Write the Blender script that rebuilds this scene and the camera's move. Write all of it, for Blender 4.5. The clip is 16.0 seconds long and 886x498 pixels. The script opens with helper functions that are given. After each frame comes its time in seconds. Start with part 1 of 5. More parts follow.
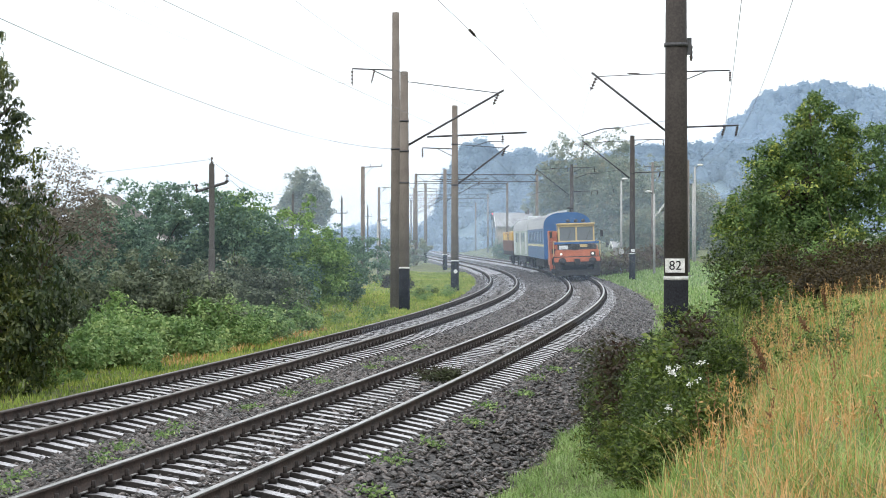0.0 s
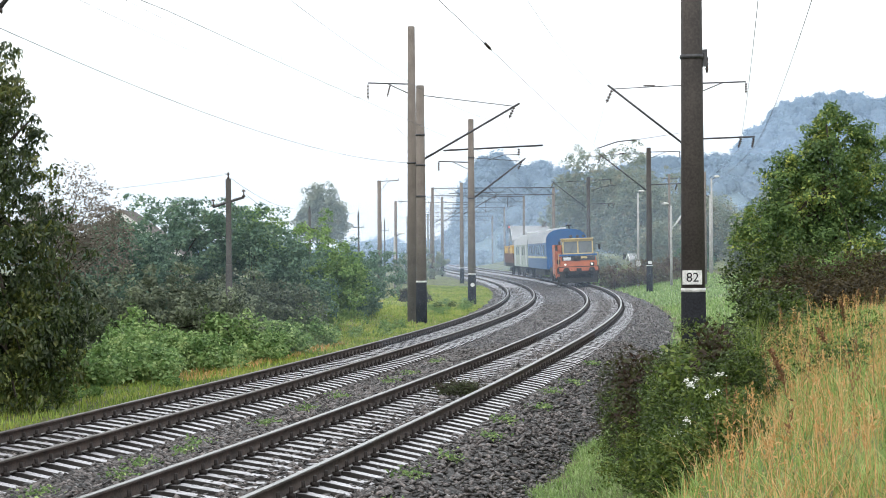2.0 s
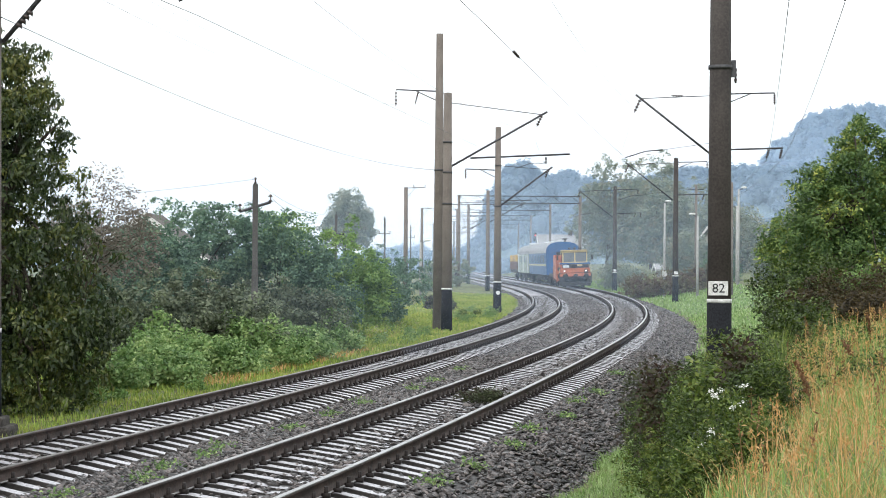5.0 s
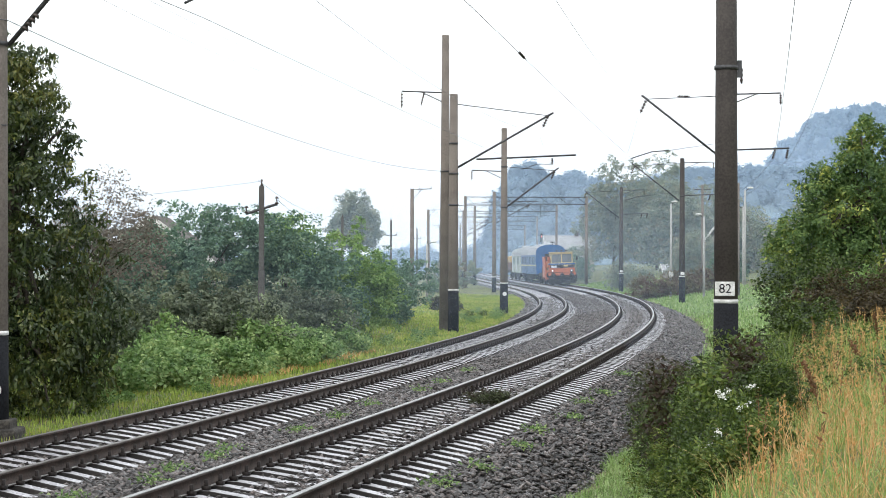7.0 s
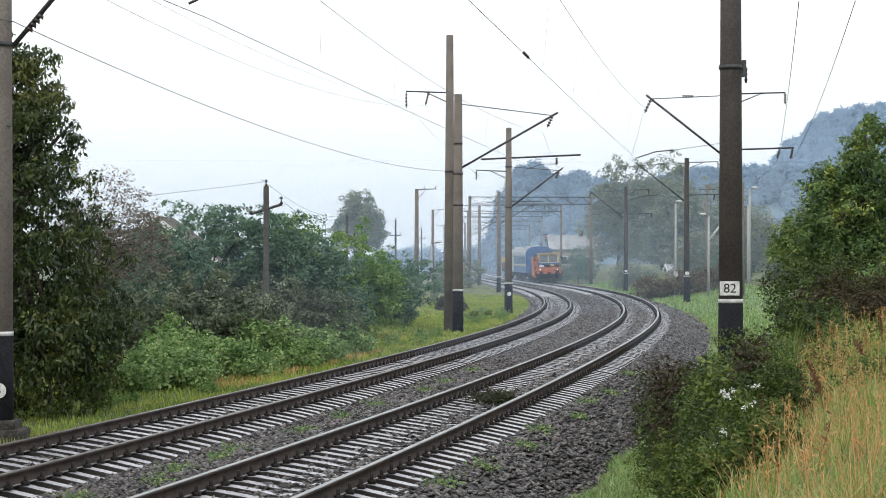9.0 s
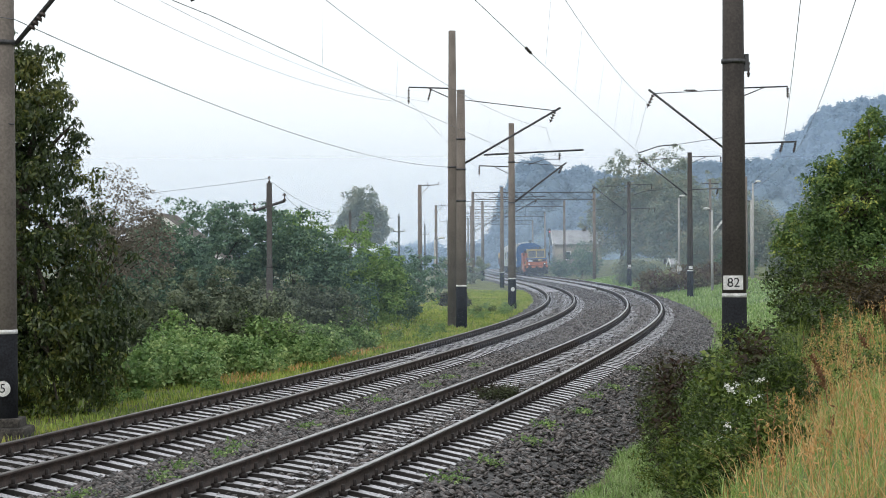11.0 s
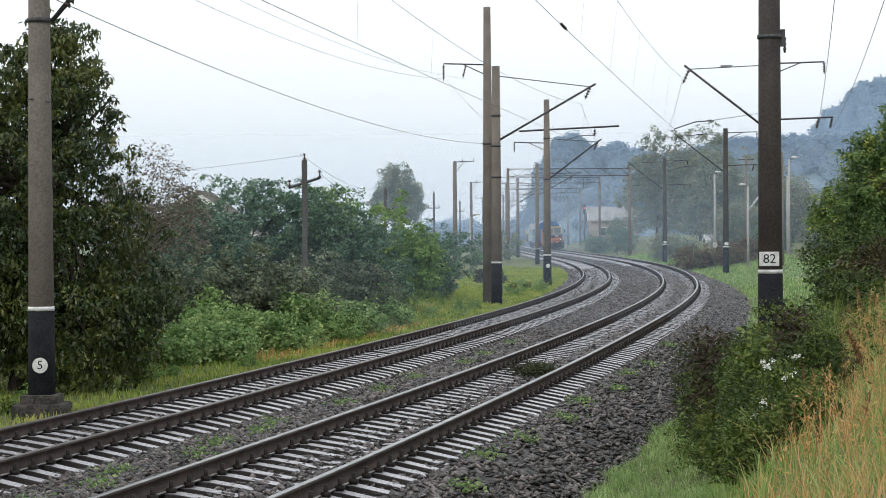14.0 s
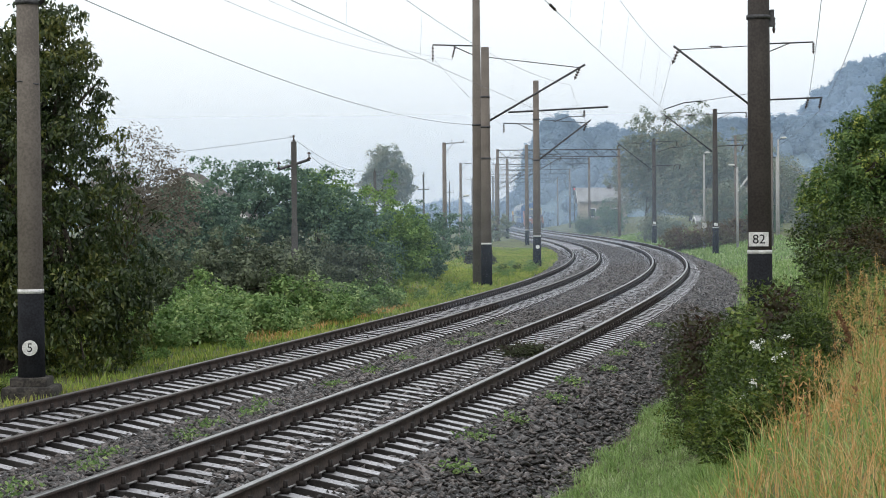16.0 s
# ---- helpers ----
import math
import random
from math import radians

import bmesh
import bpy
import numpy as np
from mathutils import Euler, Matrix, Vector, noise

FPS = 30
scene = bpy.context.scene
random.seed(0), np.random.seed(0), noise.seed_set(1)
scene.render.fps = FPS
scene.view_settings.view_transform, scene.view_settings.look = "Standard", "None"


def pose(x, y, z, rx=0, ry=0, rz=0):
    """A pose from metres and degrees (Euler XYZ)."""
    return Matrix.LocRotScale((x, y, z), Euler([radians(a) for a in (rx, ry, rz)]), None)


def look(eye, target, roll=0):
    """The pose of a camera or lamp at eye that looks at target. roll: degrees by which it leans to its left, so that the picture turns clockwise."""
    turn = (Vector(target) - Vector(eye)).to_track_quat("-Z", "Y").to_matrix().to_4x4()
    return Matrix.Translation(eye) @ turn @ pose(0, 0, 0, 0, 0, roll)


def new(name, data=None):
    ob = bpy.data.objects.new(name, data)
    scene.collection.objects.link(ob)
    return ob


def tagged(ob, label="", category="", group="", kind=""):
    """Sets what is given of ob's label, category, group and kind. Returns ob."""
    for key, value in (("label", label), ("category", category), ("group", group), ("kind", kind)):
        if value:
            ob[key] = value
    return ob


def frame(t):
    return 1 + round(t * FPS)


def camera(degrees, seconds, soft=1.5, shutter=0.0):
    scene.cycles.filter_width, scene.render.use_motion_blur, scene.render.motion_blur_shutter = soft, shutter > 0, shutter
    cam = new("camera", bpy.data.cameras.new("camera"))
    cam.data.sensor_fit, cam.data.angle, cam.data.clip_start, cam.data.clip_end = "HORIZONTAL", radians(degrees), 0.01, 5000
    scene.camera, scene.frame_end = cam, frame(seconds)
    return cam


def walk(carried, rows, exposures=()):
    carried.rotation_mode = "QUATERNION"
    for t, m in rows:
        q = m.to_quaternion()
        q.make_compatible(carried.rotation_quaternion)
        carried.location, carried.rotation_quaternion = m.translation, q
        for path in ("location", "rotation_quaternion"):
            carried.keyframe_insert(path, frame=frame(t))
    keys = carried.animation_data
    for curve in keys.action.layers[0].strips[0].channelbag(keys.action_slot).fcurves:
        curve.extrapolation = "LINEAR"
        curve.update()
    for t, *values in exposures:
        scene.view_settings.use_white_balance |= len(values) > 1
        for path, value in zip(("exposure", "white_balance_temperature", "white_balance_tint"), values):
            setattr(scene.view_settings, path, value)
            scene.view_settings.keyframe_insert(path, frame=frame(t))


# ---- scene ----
LENS = 25.257
EYE = (0.0, 0.0, 2.376)
cam = camera(LENS, 16.0, soft=0.95, shutter=0.0)
# seconds and the turn of the camera, which stands on one spot
PATH = [
    (0, 89.709, 0.010, -1.954),
    (0.5, 89.958, 0.472, -1.833),
    (1, 89.901, 0.405, -1.701),
    (1.5, 89.909, 0.441, -1.627),
    (2, 90.103, 0.406, -1.465),
    (2.5, 90.196, -0.270, -1.371),
    (3, 89.960, -0.848, -2.102),
    (3.5, 89.976, -0.727, -1.075),
    (4, 90.113, -0.512, -0.757),
    (4.5, 90.189, -0.492, -0.888),
    (5, 90.317, -0.347, -0.717),
    (7.5, 90.380, -0.118, -0.507),
    (8, 90.642, 0.061, -0.521),
    (8.5, 90.571, 0.198, -0.405),
    (9, 90.356, -0.077, -0.397),
    (11.5, 90.156, 0.275, -0.288),
    (12, 89.949, 0.194, -0.217),
    (12.5, 89.829, 0.070, -0.005),
    (13, 89.755, 0.084, 0.206),
    (13.5, 89.633, 0.313, 0.497),
    (14, 89.561, 0.321, 0.720),
    (14.5, 89.370, 0.205, 0.824),
    (15, 88.956, 0.276, 0.596),
    (15.5, 88.784, 0.433, 0.392),
    (16, 89.019, 0.486, 0.420),
]
walk(cam, [(t, pose(*EYE, rx, ry, rz)) for t, rx, ry, rz in PATH], [(0, 0.34), (5, 0.38), (7.5, 0.33), (8.5, 0.2), (9.2, -0.05), (11.3, -0.12), (12.5, -0.14), (14, -0.16), (16, -0.17)])

# ---------------------------------------------------------------- world and light
world = bpy.data.worlds.new("overcast_sky")
scene.world = world
world.use_nodes = True
wn, wl = world.node_tree.nodes, world.node_tree.links
sky = wn.new("ShaderNodeTexSky")
sky.sky_type = "NISHITA"
sky.sun_disc = False
sky.sun_elevation, sky.sun_rotation = radians(48), radians(215)
sky.air_density, sky.dust_density = 1.0, 4.0
bright = wn.new("ShaderNodeVectorMath")
bright.operation = "SCALE"
bright.inputs["Scale"].default_value = 0.10
cloud = wn.new("ShaderNodeMix")
cloud.data_type = "RGBA"
cloud.inputs["Factor"].default_value = 0.86
cloud.inputs["B"].default_value = (1.015, 1.06, 1.09, 1)
wl.new(sky.outputs["Color"], bright.inputs[0])
wl.new(bright.outputs["Vector"], cloud.inputs["A"])
wl.new(cloud.outputs["Result"], wn["Background"].inputs["Color"])
wn["Background"].inputs["Strength"].default_value = 1.28

sun = new("sun", bpy.data.lights.new("sun", "SUN"))
sun.data.energy, sun.data.angle, sun.data.color = 0.9, radians(25), (1.0, 0.96, 0.9)
sun.matrix_world = look((-30, -40, 60), (0, 20, 0))
scene.view_settings.exposure = 0.0

# ---------------------------------------------------------------- materials


def mat(name, base, dark=None, rough=0.8, metal=0.0, scale=6.0, fine=40.0, bump=0.3, spec=0.4, per="", spread=0.25, bump_dist=0.02, wet=0.0):
    """A surface with two scales of grain, stains and relief; per: 'island' or 'object' varies pieces."""
    m = bpy.data.materials.new(name)
    m.use_nodes = True
    n, l = m.node_tree.nodes, m.node_tree.links
    b = n["Principled BSDF"]
    co = n.new("ShaderNodeTexCoord")
    big, small = n.new("ShaderNodeTexNoise"), n.new("ShaderNodeTexNoise")
    big.inputs["Scale"].default_value, big.inputs["Detail"].default_value = scale, 5
    small.inputs["Scale"].default_value, small.inputs["Detail"].default_value = fine, 4
    for q in (big, small):
        l.new(co.outputs["Object"], q.inputs["Vector"])
    mixer = n.new("ShaderNodeMath")
    mixer.operation = "MULTIPLY_ADD"
    mixer.inputs[1].default_value = 0.5
    half = n.new("ShaderNodeMath")
    half.operation = "MULTIPLY"
    half.inputs[1].default_value = 0.5
    l.new(small.outputs["Fac"], half.inputs[0])
    l.new(big.outputs["Fac"], mixer.inputs[0])
    l.new(half.outputs[0], mixer.inputs[2])
    ramp = n.new("ShaderNodeValToRGB")
    d = dark or tuple(c * 0.55 for c in base)
    ramp.color_ramp.elements[0].position, ramp.color_ramp.elements[1].position = 0.41, 0.59
    ramp.color_ramp.elements[0].color, ramp.color_ramp.elements[1].color = (*d, 1), (*base, 1)
    l.new(mixer.outputs[0], ramp.inputs["Fac"])
    colour = ramp.outputs["Color"]
    if per:
        if per == "island":
            src = n.new("ShaderNodeNewGeometry").outputs["Random Per Island"]
        else:
            src = n.new("ShaderNodeObjectInfo").outputs["Random"]
        hsv = n.new("ShaderNodeHueSaturation")
        val = n.new("ShaderNodeMapRange")
        val.inputs["To Min"].default_value, val.inputs["To Max"].default_value = 1 - spread, 1 + spread
        l.new(src, val.inputs["Value"])
        l.new(val.outputs["Result"], hsv.inputs["Value"])
        l.new(colour, hsv.inputs["Color"])
        colour = hsv.outputs["Color"]
    l.new(colour, b.inputs["Base Color"])
    b.inputs["Roughness"].default_value = rough
    if wet:
        rr = n.new("ShaderNodeMapRange")
        rr.inputs["From Min"].default_value, rr.inputs["From Max"].default_value = 0.4, 0.6
        rr.inputs["To Min"].default_value, rr.inputs["To Max"].default_value = rough, rough - wet
        l.new(big.outputs["Fac"], rr.inputs["Value"])
        l.new(rr.outputs["Result"], b.inputs["Roughness"])
    b.inputs["Metallic"].default_value = metal
    b.inputs["Specular IOR Level"].default_value = spec
    if bump:
        bp = n.new("ShaderNodeBump")
        bp.inputs["Strength"].default_value, bp.inputs["Distance"].default_value = bump, bump_dist
        l.new(mixer.outputs[0], bp.inputs["Height"])
        l.new(bp.outputs["Normal"], b.inputs["Normal"])
    return m


def leaf_mat(name, cols, rough=0.5, through_light=0.35, spec=0.35, patches=0.9):
    """Leaves or blades: each takes one of a row of colours, and lets some light through."""
    m = bpy.data.materials.new(name)
    m.use_nodes = True
    n, l = m.node_tree.nodes, m.node_tree.links
    b = n["Principled BSDF"]
    geo = n.new("ShaderNodeNewGeometry")
    ramp = n.new("ShaderNodeValToRGB")
    el = ramp.color_ramp.elements
    while len(el) < len(cols):
        el.new(0.5)
    for i, c in enumerate(cols):
        el[i].position = i / (len(cols) - 1)
        el[i].color = (*c, 1)
    co = n.new("ShaderNodeTexCoord")
    patch = n.new("ShaderNodeTexNoise")
    patch.inputs["Scale"].default_value, patch.inputs["Detail"].default_value = patches, 3
    l.new(co.outputs["Object"], patch.inputs["Vector"])
    mx = n.new("ShaderNodeMath")
    mx.operation = "MULTIPLY_ADD"
    mx.inputs[1].default_value = 0.6
    ofs = n.new("ShaderNodeMath")
    ofs.operation = "MULTIPLY_ADD"
    ofs.inputs[1].default_value, ofs.inputs[2].default_value = 2.0, -0.8
    l.new(patch.outputs["Fac"], ofs.inputs[0])
    l.new(geo.outputs["Random Per Island"], mx.inputs[0])
    l.new(ofs.outputs[0], mx.inputs[2])
    l.new(mx.outputs[0], ramp.inputs["Fac"])
    l.new(ramp.outputs["Color"], b.inputs["Base Color"])
    b.inputs["Roughness"].default_value = rough
    b.inputs["Specular IOR Level"].default_value = spec
    tr = n.new("ShaderNodeBsdfTranslucent")
    l.new(ramp.outputs["Color"], tr.inputs["Color"])
    ms = n.new("ShaderNodeMixShader")
    ms.inputs["Fac"].default_value = through_light
    l.new(b.outputs["BSDF"], ms.inputs[1])
    l.new(tr.outputs["BSDF"], ms.inputs[2])
    l.new(ms.outputs["Shader"], n["Material Output"].inputs["Surface"])
    return m


def glow(name, colour, power):
    m = bpy.data.materials.new(name)
    m.use_nodes = True
    b = m.node_tree.nodes["Principled BSDF"]
    b.inputs["Base Color"].default_value = (*colour, 1)
    b.inputs["Emission Color"].default_value = (*colour, 1)
    b.inputs["Emission Strength"].default_value = power
    return m


def glass_mat(name, tint, rough=0.05):
    m = bpy.data.materials.new(name)
    m.use_nodes = True
    b = m.node_tree.nodes["Principled BSDF"]
    b.inputs["Base Color"].default_value = (*tint, 1)
    b.inputs["Roughness"].default_value = rough
    b.inputs["Transmission Weight"].default_value = 0.0
    b.inputs["Specular IOR Level"].default_value = 0.8
    return m


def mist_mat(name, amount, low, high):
    """A sheet that stands in for hanging mist: bluish, thinner upwards, mostly clear, the rest scatters daylight."""
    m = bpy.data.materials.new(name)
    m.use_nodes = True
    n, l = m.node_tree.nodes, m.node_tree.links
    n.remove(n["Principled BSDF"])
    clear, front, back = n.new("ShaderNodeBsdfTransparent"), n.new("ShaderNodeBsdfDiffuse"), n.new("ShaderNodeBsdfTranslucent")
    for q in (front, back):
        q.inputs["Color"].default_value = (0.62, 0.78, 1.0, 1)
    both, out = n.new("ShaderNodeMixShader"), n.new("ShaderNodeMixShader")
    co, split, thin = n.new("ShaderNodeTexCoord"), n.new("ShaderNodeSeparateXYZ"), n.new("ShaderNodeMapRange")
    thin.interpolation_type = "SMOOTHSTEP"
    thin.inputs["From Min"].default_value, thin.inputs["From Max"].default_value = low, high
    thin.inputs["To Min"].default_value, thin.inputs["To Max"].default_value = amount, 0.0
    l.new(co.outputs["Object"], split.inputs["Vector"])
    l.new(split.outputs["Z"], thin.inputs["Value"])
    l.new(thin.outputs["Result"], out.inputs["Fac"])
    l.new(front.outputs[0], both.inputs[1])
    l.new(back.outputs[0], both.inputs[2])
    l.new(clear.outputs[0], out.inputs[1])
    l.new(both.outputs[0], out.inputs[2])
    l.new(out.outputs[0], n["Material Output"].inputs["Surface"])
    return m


M = {
    "ballast": mat("ballast_gravel", (0.075, 0.07, 0.068), (0.006, 0.0055, 0.0055), 0.7, 0, 4.0, 16, 1.0, bump_dist=0.06),
    "stone": mat("ballast_stone", (0.128, 0.11, 0.104), (0.009, 0.0075, 0.007), 0.36, 0, 6.0, 40, 0.4, spec=0.45, per="island", spread=0.95),
    "soil": mat("soil_and_turf", (0.14, 0.17, 0.05), (0.075, 0.07, 0.032), 0.95, 0, 0.6, 9, 0.8, bump_dist=0.08),
    # sleeper flanks: dirt and the shade of the gaps share one dark colour
    "flank": mat("dirty_shaded_sleeper_flank", (0.038, 0.034, 0.032), (0.014, 0.013, 0.012), 0.9, 0, 5, 45, 0.3),
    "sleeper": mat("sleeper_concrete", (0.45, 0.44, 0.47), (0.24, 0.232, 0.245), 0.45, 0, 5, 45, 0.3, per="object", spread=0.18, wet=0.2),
    "rail": mat("rusty_rail", (0.08, 0.055, 0.045), (0.028, 0.02, 0.017), 0.75, 0.1, 4, 40, 0.3),
    "railtop": mat("worn_rail_head", (0.37, 0.365, 0.365), (0.22, 0.215, 0.21), 0.3, 0.9, 3, 60, 0.05),
    "railtop_dull": mat("dull_rail_head", (0.24, 0.225, 0.215), (0.13, 0.115, 0.105), 0.42, 0.8, 3, 60, 0.05),
    "clip": mat("rail_fastening_iron", (0.028, 0.022, 0.02), None, 0.7, 0.3, 10, 60, 0.3),
    "clipend": mat("rail_pad_edge", (0.42, 0.41, 0.40), None, 0.5, 0.0, 10, 60, 0.2),
    "pole": mat("weathered_pole_concrete", (0.195, 0.17, 0.15), (0.125, 0.107, 0.094), 0.85, 0, 1.2, 24, 0.4),
    "pole_dark": mat("wet_brown_pole_concrete", (0.058, 0.049, 0.044), (0.03, 0.025, 0.023), 0.75, 0, 1.2, 24, 0.4),
    "pole_grey": mat("grey_pole_concrete", (0.105, 0.10, 0.096), (0.06, 0.056, 0.053), 0.85, 0, 1.2, 24, 0.4),
    "black": mat("black_bitumen_paint", (0.02, 0.022, 0.026), (0.01, 0.01, 0.012), 0.9, 0, 3, 30, 0.3, spec=0.15),
    "white": mat("white_paint", (0.75, 0.75, 0.74), (0.5, 0.5, 0.48), 0.6, 0, 8, 50, 0.1),
    "pale": mat("pale_concrete", (0.42, 0.42, 0.41), (0.3, 0.3, 0.29), 0.8, 0, 2, 30, 0.2),
    "steel": mat("dark_galvanised_steel", (0.10, 0.10, 0.105), (0.045, 0.045, 0.05), 0.55, 0.6, 6, 40, 0.2),
    "wire": mat("oxidised_copper_wire", (0.13, 0.13, 0.14), None, 0.5, 0.5, 6, 40, 0),
    "porcelain": mat("brown_porcelain", (0.06, 0.045, 0.04), None, 0.25, 0, 6, 40, 0),
    "foundation": mat("foundation_concrete", (0.085, 0.075, 0.066), (0.022, 0.02, 0.018), 0.9, 0, 4, 25, 0.7),
    "bark": mat("bark", (0.10, 0.08, 0.065), (0.035, 0.03, 0.025), 0.95, 0, 8, 40, 0.8),
    "orange": mat("orange_machine_paint", (0.50, 0.15, 0.07), (0.30, 0.085, 0.045), 0.45, 0, 1.5, 20, 0.1),
    "cream": mat("cream_yellow_cab_paint", (0.60, 0.47, 0.24), (0.42, 0.32, 0.16), 0.45, 0, 1.5, 20, 0.1),
    "blue": mat("blue_coach_paint", (0.035, 0.12, 0.30), (0.025, 0.085, 0.22), 0.35, 0, 0.8, 14, 0.1),
    "grey_green": mat("grey_green_wagon_paint", (0.42, 0.47, 0.40), (0.28, 0.33, 0.29), 0.5, 0, 0.8, 14, 0.1),
    "roof": mat("pale_grey_coach_roof", (0.66, 0.68, 0.70), (0.45, 0.47, 0.49), 0.4, 0.1, 0.8, 12, 0.1),
    "yellow": mat("yellow_wagon_paint", (0.70, 0.42, 0.05), (0.42, 0.24, 0.04), 0.5, 0, 1.5, 14, 0.1),
    "under": mat("black_underframe", (0.03, 0.028, 0.027), None, 0.8, 0, 3, 30, 0.3),
    "rust": mat("rust_brown_steel", (0.17, 0.075, 0.045), (0.08, 0.035, 0.025), 0.8, 0, 3, 30, 0.3),
    "stripe": mat("pale_yellow_stripe", (0.8, 0.72, 0.45), None, 0.5, 0, 3, 30, 0),
    "glass": glass_mat("window_glass", (0.06, 0.075, 0.09)),
    "paleglass": glass_mat("reflecting_windscreen", (0.16, 0.18, 0.20), 0.08),
    "lamp": glow("white_headlamp", (1.0, 0.97, 0.9), 0.5),
    "red": glow("red_signal_light", (1.0, 0.08, 0.06), 1.6),
    "plaster": mat("pale_house_plaster", (0.42, 0.39, 0.34), (0.28, 0.26, 0.23), 0.9, 0, 0.6, 8, 0.2),
    "slate": mat("grey_slate_roof", (0.36, 0.37, 0.38), (0.22, 0.22, 0.23), 0.8, 0, 0.8, 8, 0.4),
    "slate_brown": mat("brown_shingle_roof", (0.13, 0.115, 0.105), (0.065, 0.057, 0.052), 0.9, 0, 0.8, 8, 0.4),
    # far woods and hill: the blue of distance haze is painted into the colours
    "leaf_haze": leaf_mat("haze_blue_far_woodland", [(0.312, 0.421, 0.531), (0.335, 0.451, 0.568), (0.359, 0.48, 0.603)], 0.9, 0.5, 0.0),
    "leaf_haze_near": leaf_mat("haze_blue_woodland", [(0.285, 0.386, 0.495), (0.321, 0.427, 0.535), (0.354, 0.469, 0.576)], 0.9, 0.5, 0.0),
    "hill": mat("haze_blue_hillside", (0.2, 0.3, 0.39), (0.17, 0.26, 0.34), 1.0, 0, 0.05, 0.4, 0),
    "leaf_dark": leaf_mat("dark_glossy_leaves", [(0.0162, 0.0321, 0.0114), (0.034, 0.0574, 0.0168), (0.0688, 0.0954, 0.0229), (0.17, 0.176, 0.042)], 0.4, 0.3, 0.5),
    "leaf_bush": leaf_mat("bush_leaves", [(0.0477, 0.0958, 0.0718), (0.0954, 0.169, 0.119), (0.143, 0.236, 0.154), (0.206, 0.295, 0.163)], patches=1.5),
    "leaf_light": leaf_mat("yellowish_green_leaves", [(0.0842, 0.16, 0.0567), (0.149, 0.257, 0.0756), (0.218, 0.342, 0.101), (0.297, 0.395, 0.126)]),
    "leaf_light2": leaf_mat("broad_bank_leaves", [(0.0414, 0.0822, 0.0306), (0.0856, 0.154, 0.049), (0.152, 0.239, 0.0663), (0.443, 0.478, 0.112)]),
    "leaf_low": leaf_mat("bramble_leaves", [(0.0638, 0.128, 0.0371), (0.139, 0.244, 0.0773), (0.244, 0.359, 0.129), (0.429, 0.524, 0.216)], patches=2.2),
    "leaf_brown": leaf_mat("reddish_brown_leaves", [(0.05, 0.032, 0.026), (0.065, 0.055, 0.04), (0.07, 0.085, 0.045), (0.11, 0.13, 0.06)]),
    "leaf_thorn": leaf_mat("brownish_thorn_leaves", [(0.069, 0.093, 0.068), (0.129, 0.158, 0.106), (0.19, 0.223, 0.145), (0.259, 0.317, 0.181)]),
    "leaf_red": leaf_mat("dark_red_weed_leaves", [(0.03, 0.018, 0.0126), (0.05, 0.027, 0.018), (0.05, 0.054, 0.0225), (0.09, 0.099, 0.0315)], patches=6.0),
    "leaf_thicket": leaf_mat("red_brown_thicket_twigs", [(0.10, 0.06, 0.048), (0.14, 0.095, 0.065), (0.15, 0.13, 0.075), (0.19, 0.19, 0.095)]),
    "leaf_grey": leaf_mat("greyish_brown_leaves", [(0.138, 0.115, 0.0978), (0.196, 0.172, 0.144), (0.253, 0.23, 0.19)]),
    # leaves of distant trees and shrubs, with some haze painted in: paler, greyer
    "leaf_far": leaf_mat("haze_paled_tree_leaves", [(0.167, 0.215, 0.183), (0.222, 0.275, 0.22), (0.268, 0.303, 0.229), (0.352, 0.307, 0.22)], 0.7),
    "grass": leaf_mat("fresh_grass", [(0.12, 0.19, 0.045), (0.23, 0.32, 0.065), (0.35, 0.43, 0.085), (0.46, 0.40, 0.14)], 0.5, 0.4),
    "grass_wet": leaf_mat("dewy_grass", [(0.12, 0.21, 0.055), (0.20, 0.33, 0.09), (0.31, 0.44, 0.15), (0.48, 0.57, 0.30)], 0.4, 0.4, patches=2.4),
    "grass_dry": leaf_mat("dry_autumn_grass", [(0.22, 0.22, 0.07), (0.42, 0.26, 0.09), (0.60, 0.33, 0.13), (0.70, 0.48, 0.24), (0.46, 0.34, 0.13)], 0.6, 0.4, patches=3.2),
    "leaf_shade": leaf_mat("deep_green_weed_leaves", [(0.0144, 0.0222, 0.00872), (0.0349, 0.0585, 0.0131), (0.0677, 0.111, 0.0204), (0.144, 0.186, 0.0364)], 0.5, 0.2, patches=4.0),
    "dock": leaf_mat("rust_brown_dock_seed", [(0.12, 0.06, 0.03), (0.2, 0.1, 0.05), (0.28, 0.16, 0.08)], 0.8, 0.1),
    "leaf_weed": leaf_mat("yellowish_weed_leaves", [(0.0187, 0.0328, 0.0119), (0.0638, 0.107, 0.0229), (0.145, 0.205, 0.0391), (0.255, 0.271, 0.0765)], 0.5, 0.3, patches=5.0),
    "grass_mid": leaf_mat("bank_grass", [(0.092, 0.163, 0.04), (0.175, 0.275, 0.065), (0.276, 0.388, 0.1), (0.396, 0.469, 0.17)], 0.5, 0.35, patches=2.6),
    "leaf_rust": leaf_mat("rusty_autumn_leaves", [(0.0224, 0.0192, 0.0128), (0.048, 0.036, 0.0176), (0.08, 0.06, 0.024), (0.088, 0.092, 0.0304)], 0.6, 0.3),
    # ground under the far woods, with the same haze blue in its colour
    "wood_slope": mat("haze_blue_slope", (0.19, 0.265, 0.31), (0.16, 0.225, 0.27), 1.0, 0, 0.05, 0.4, 0),
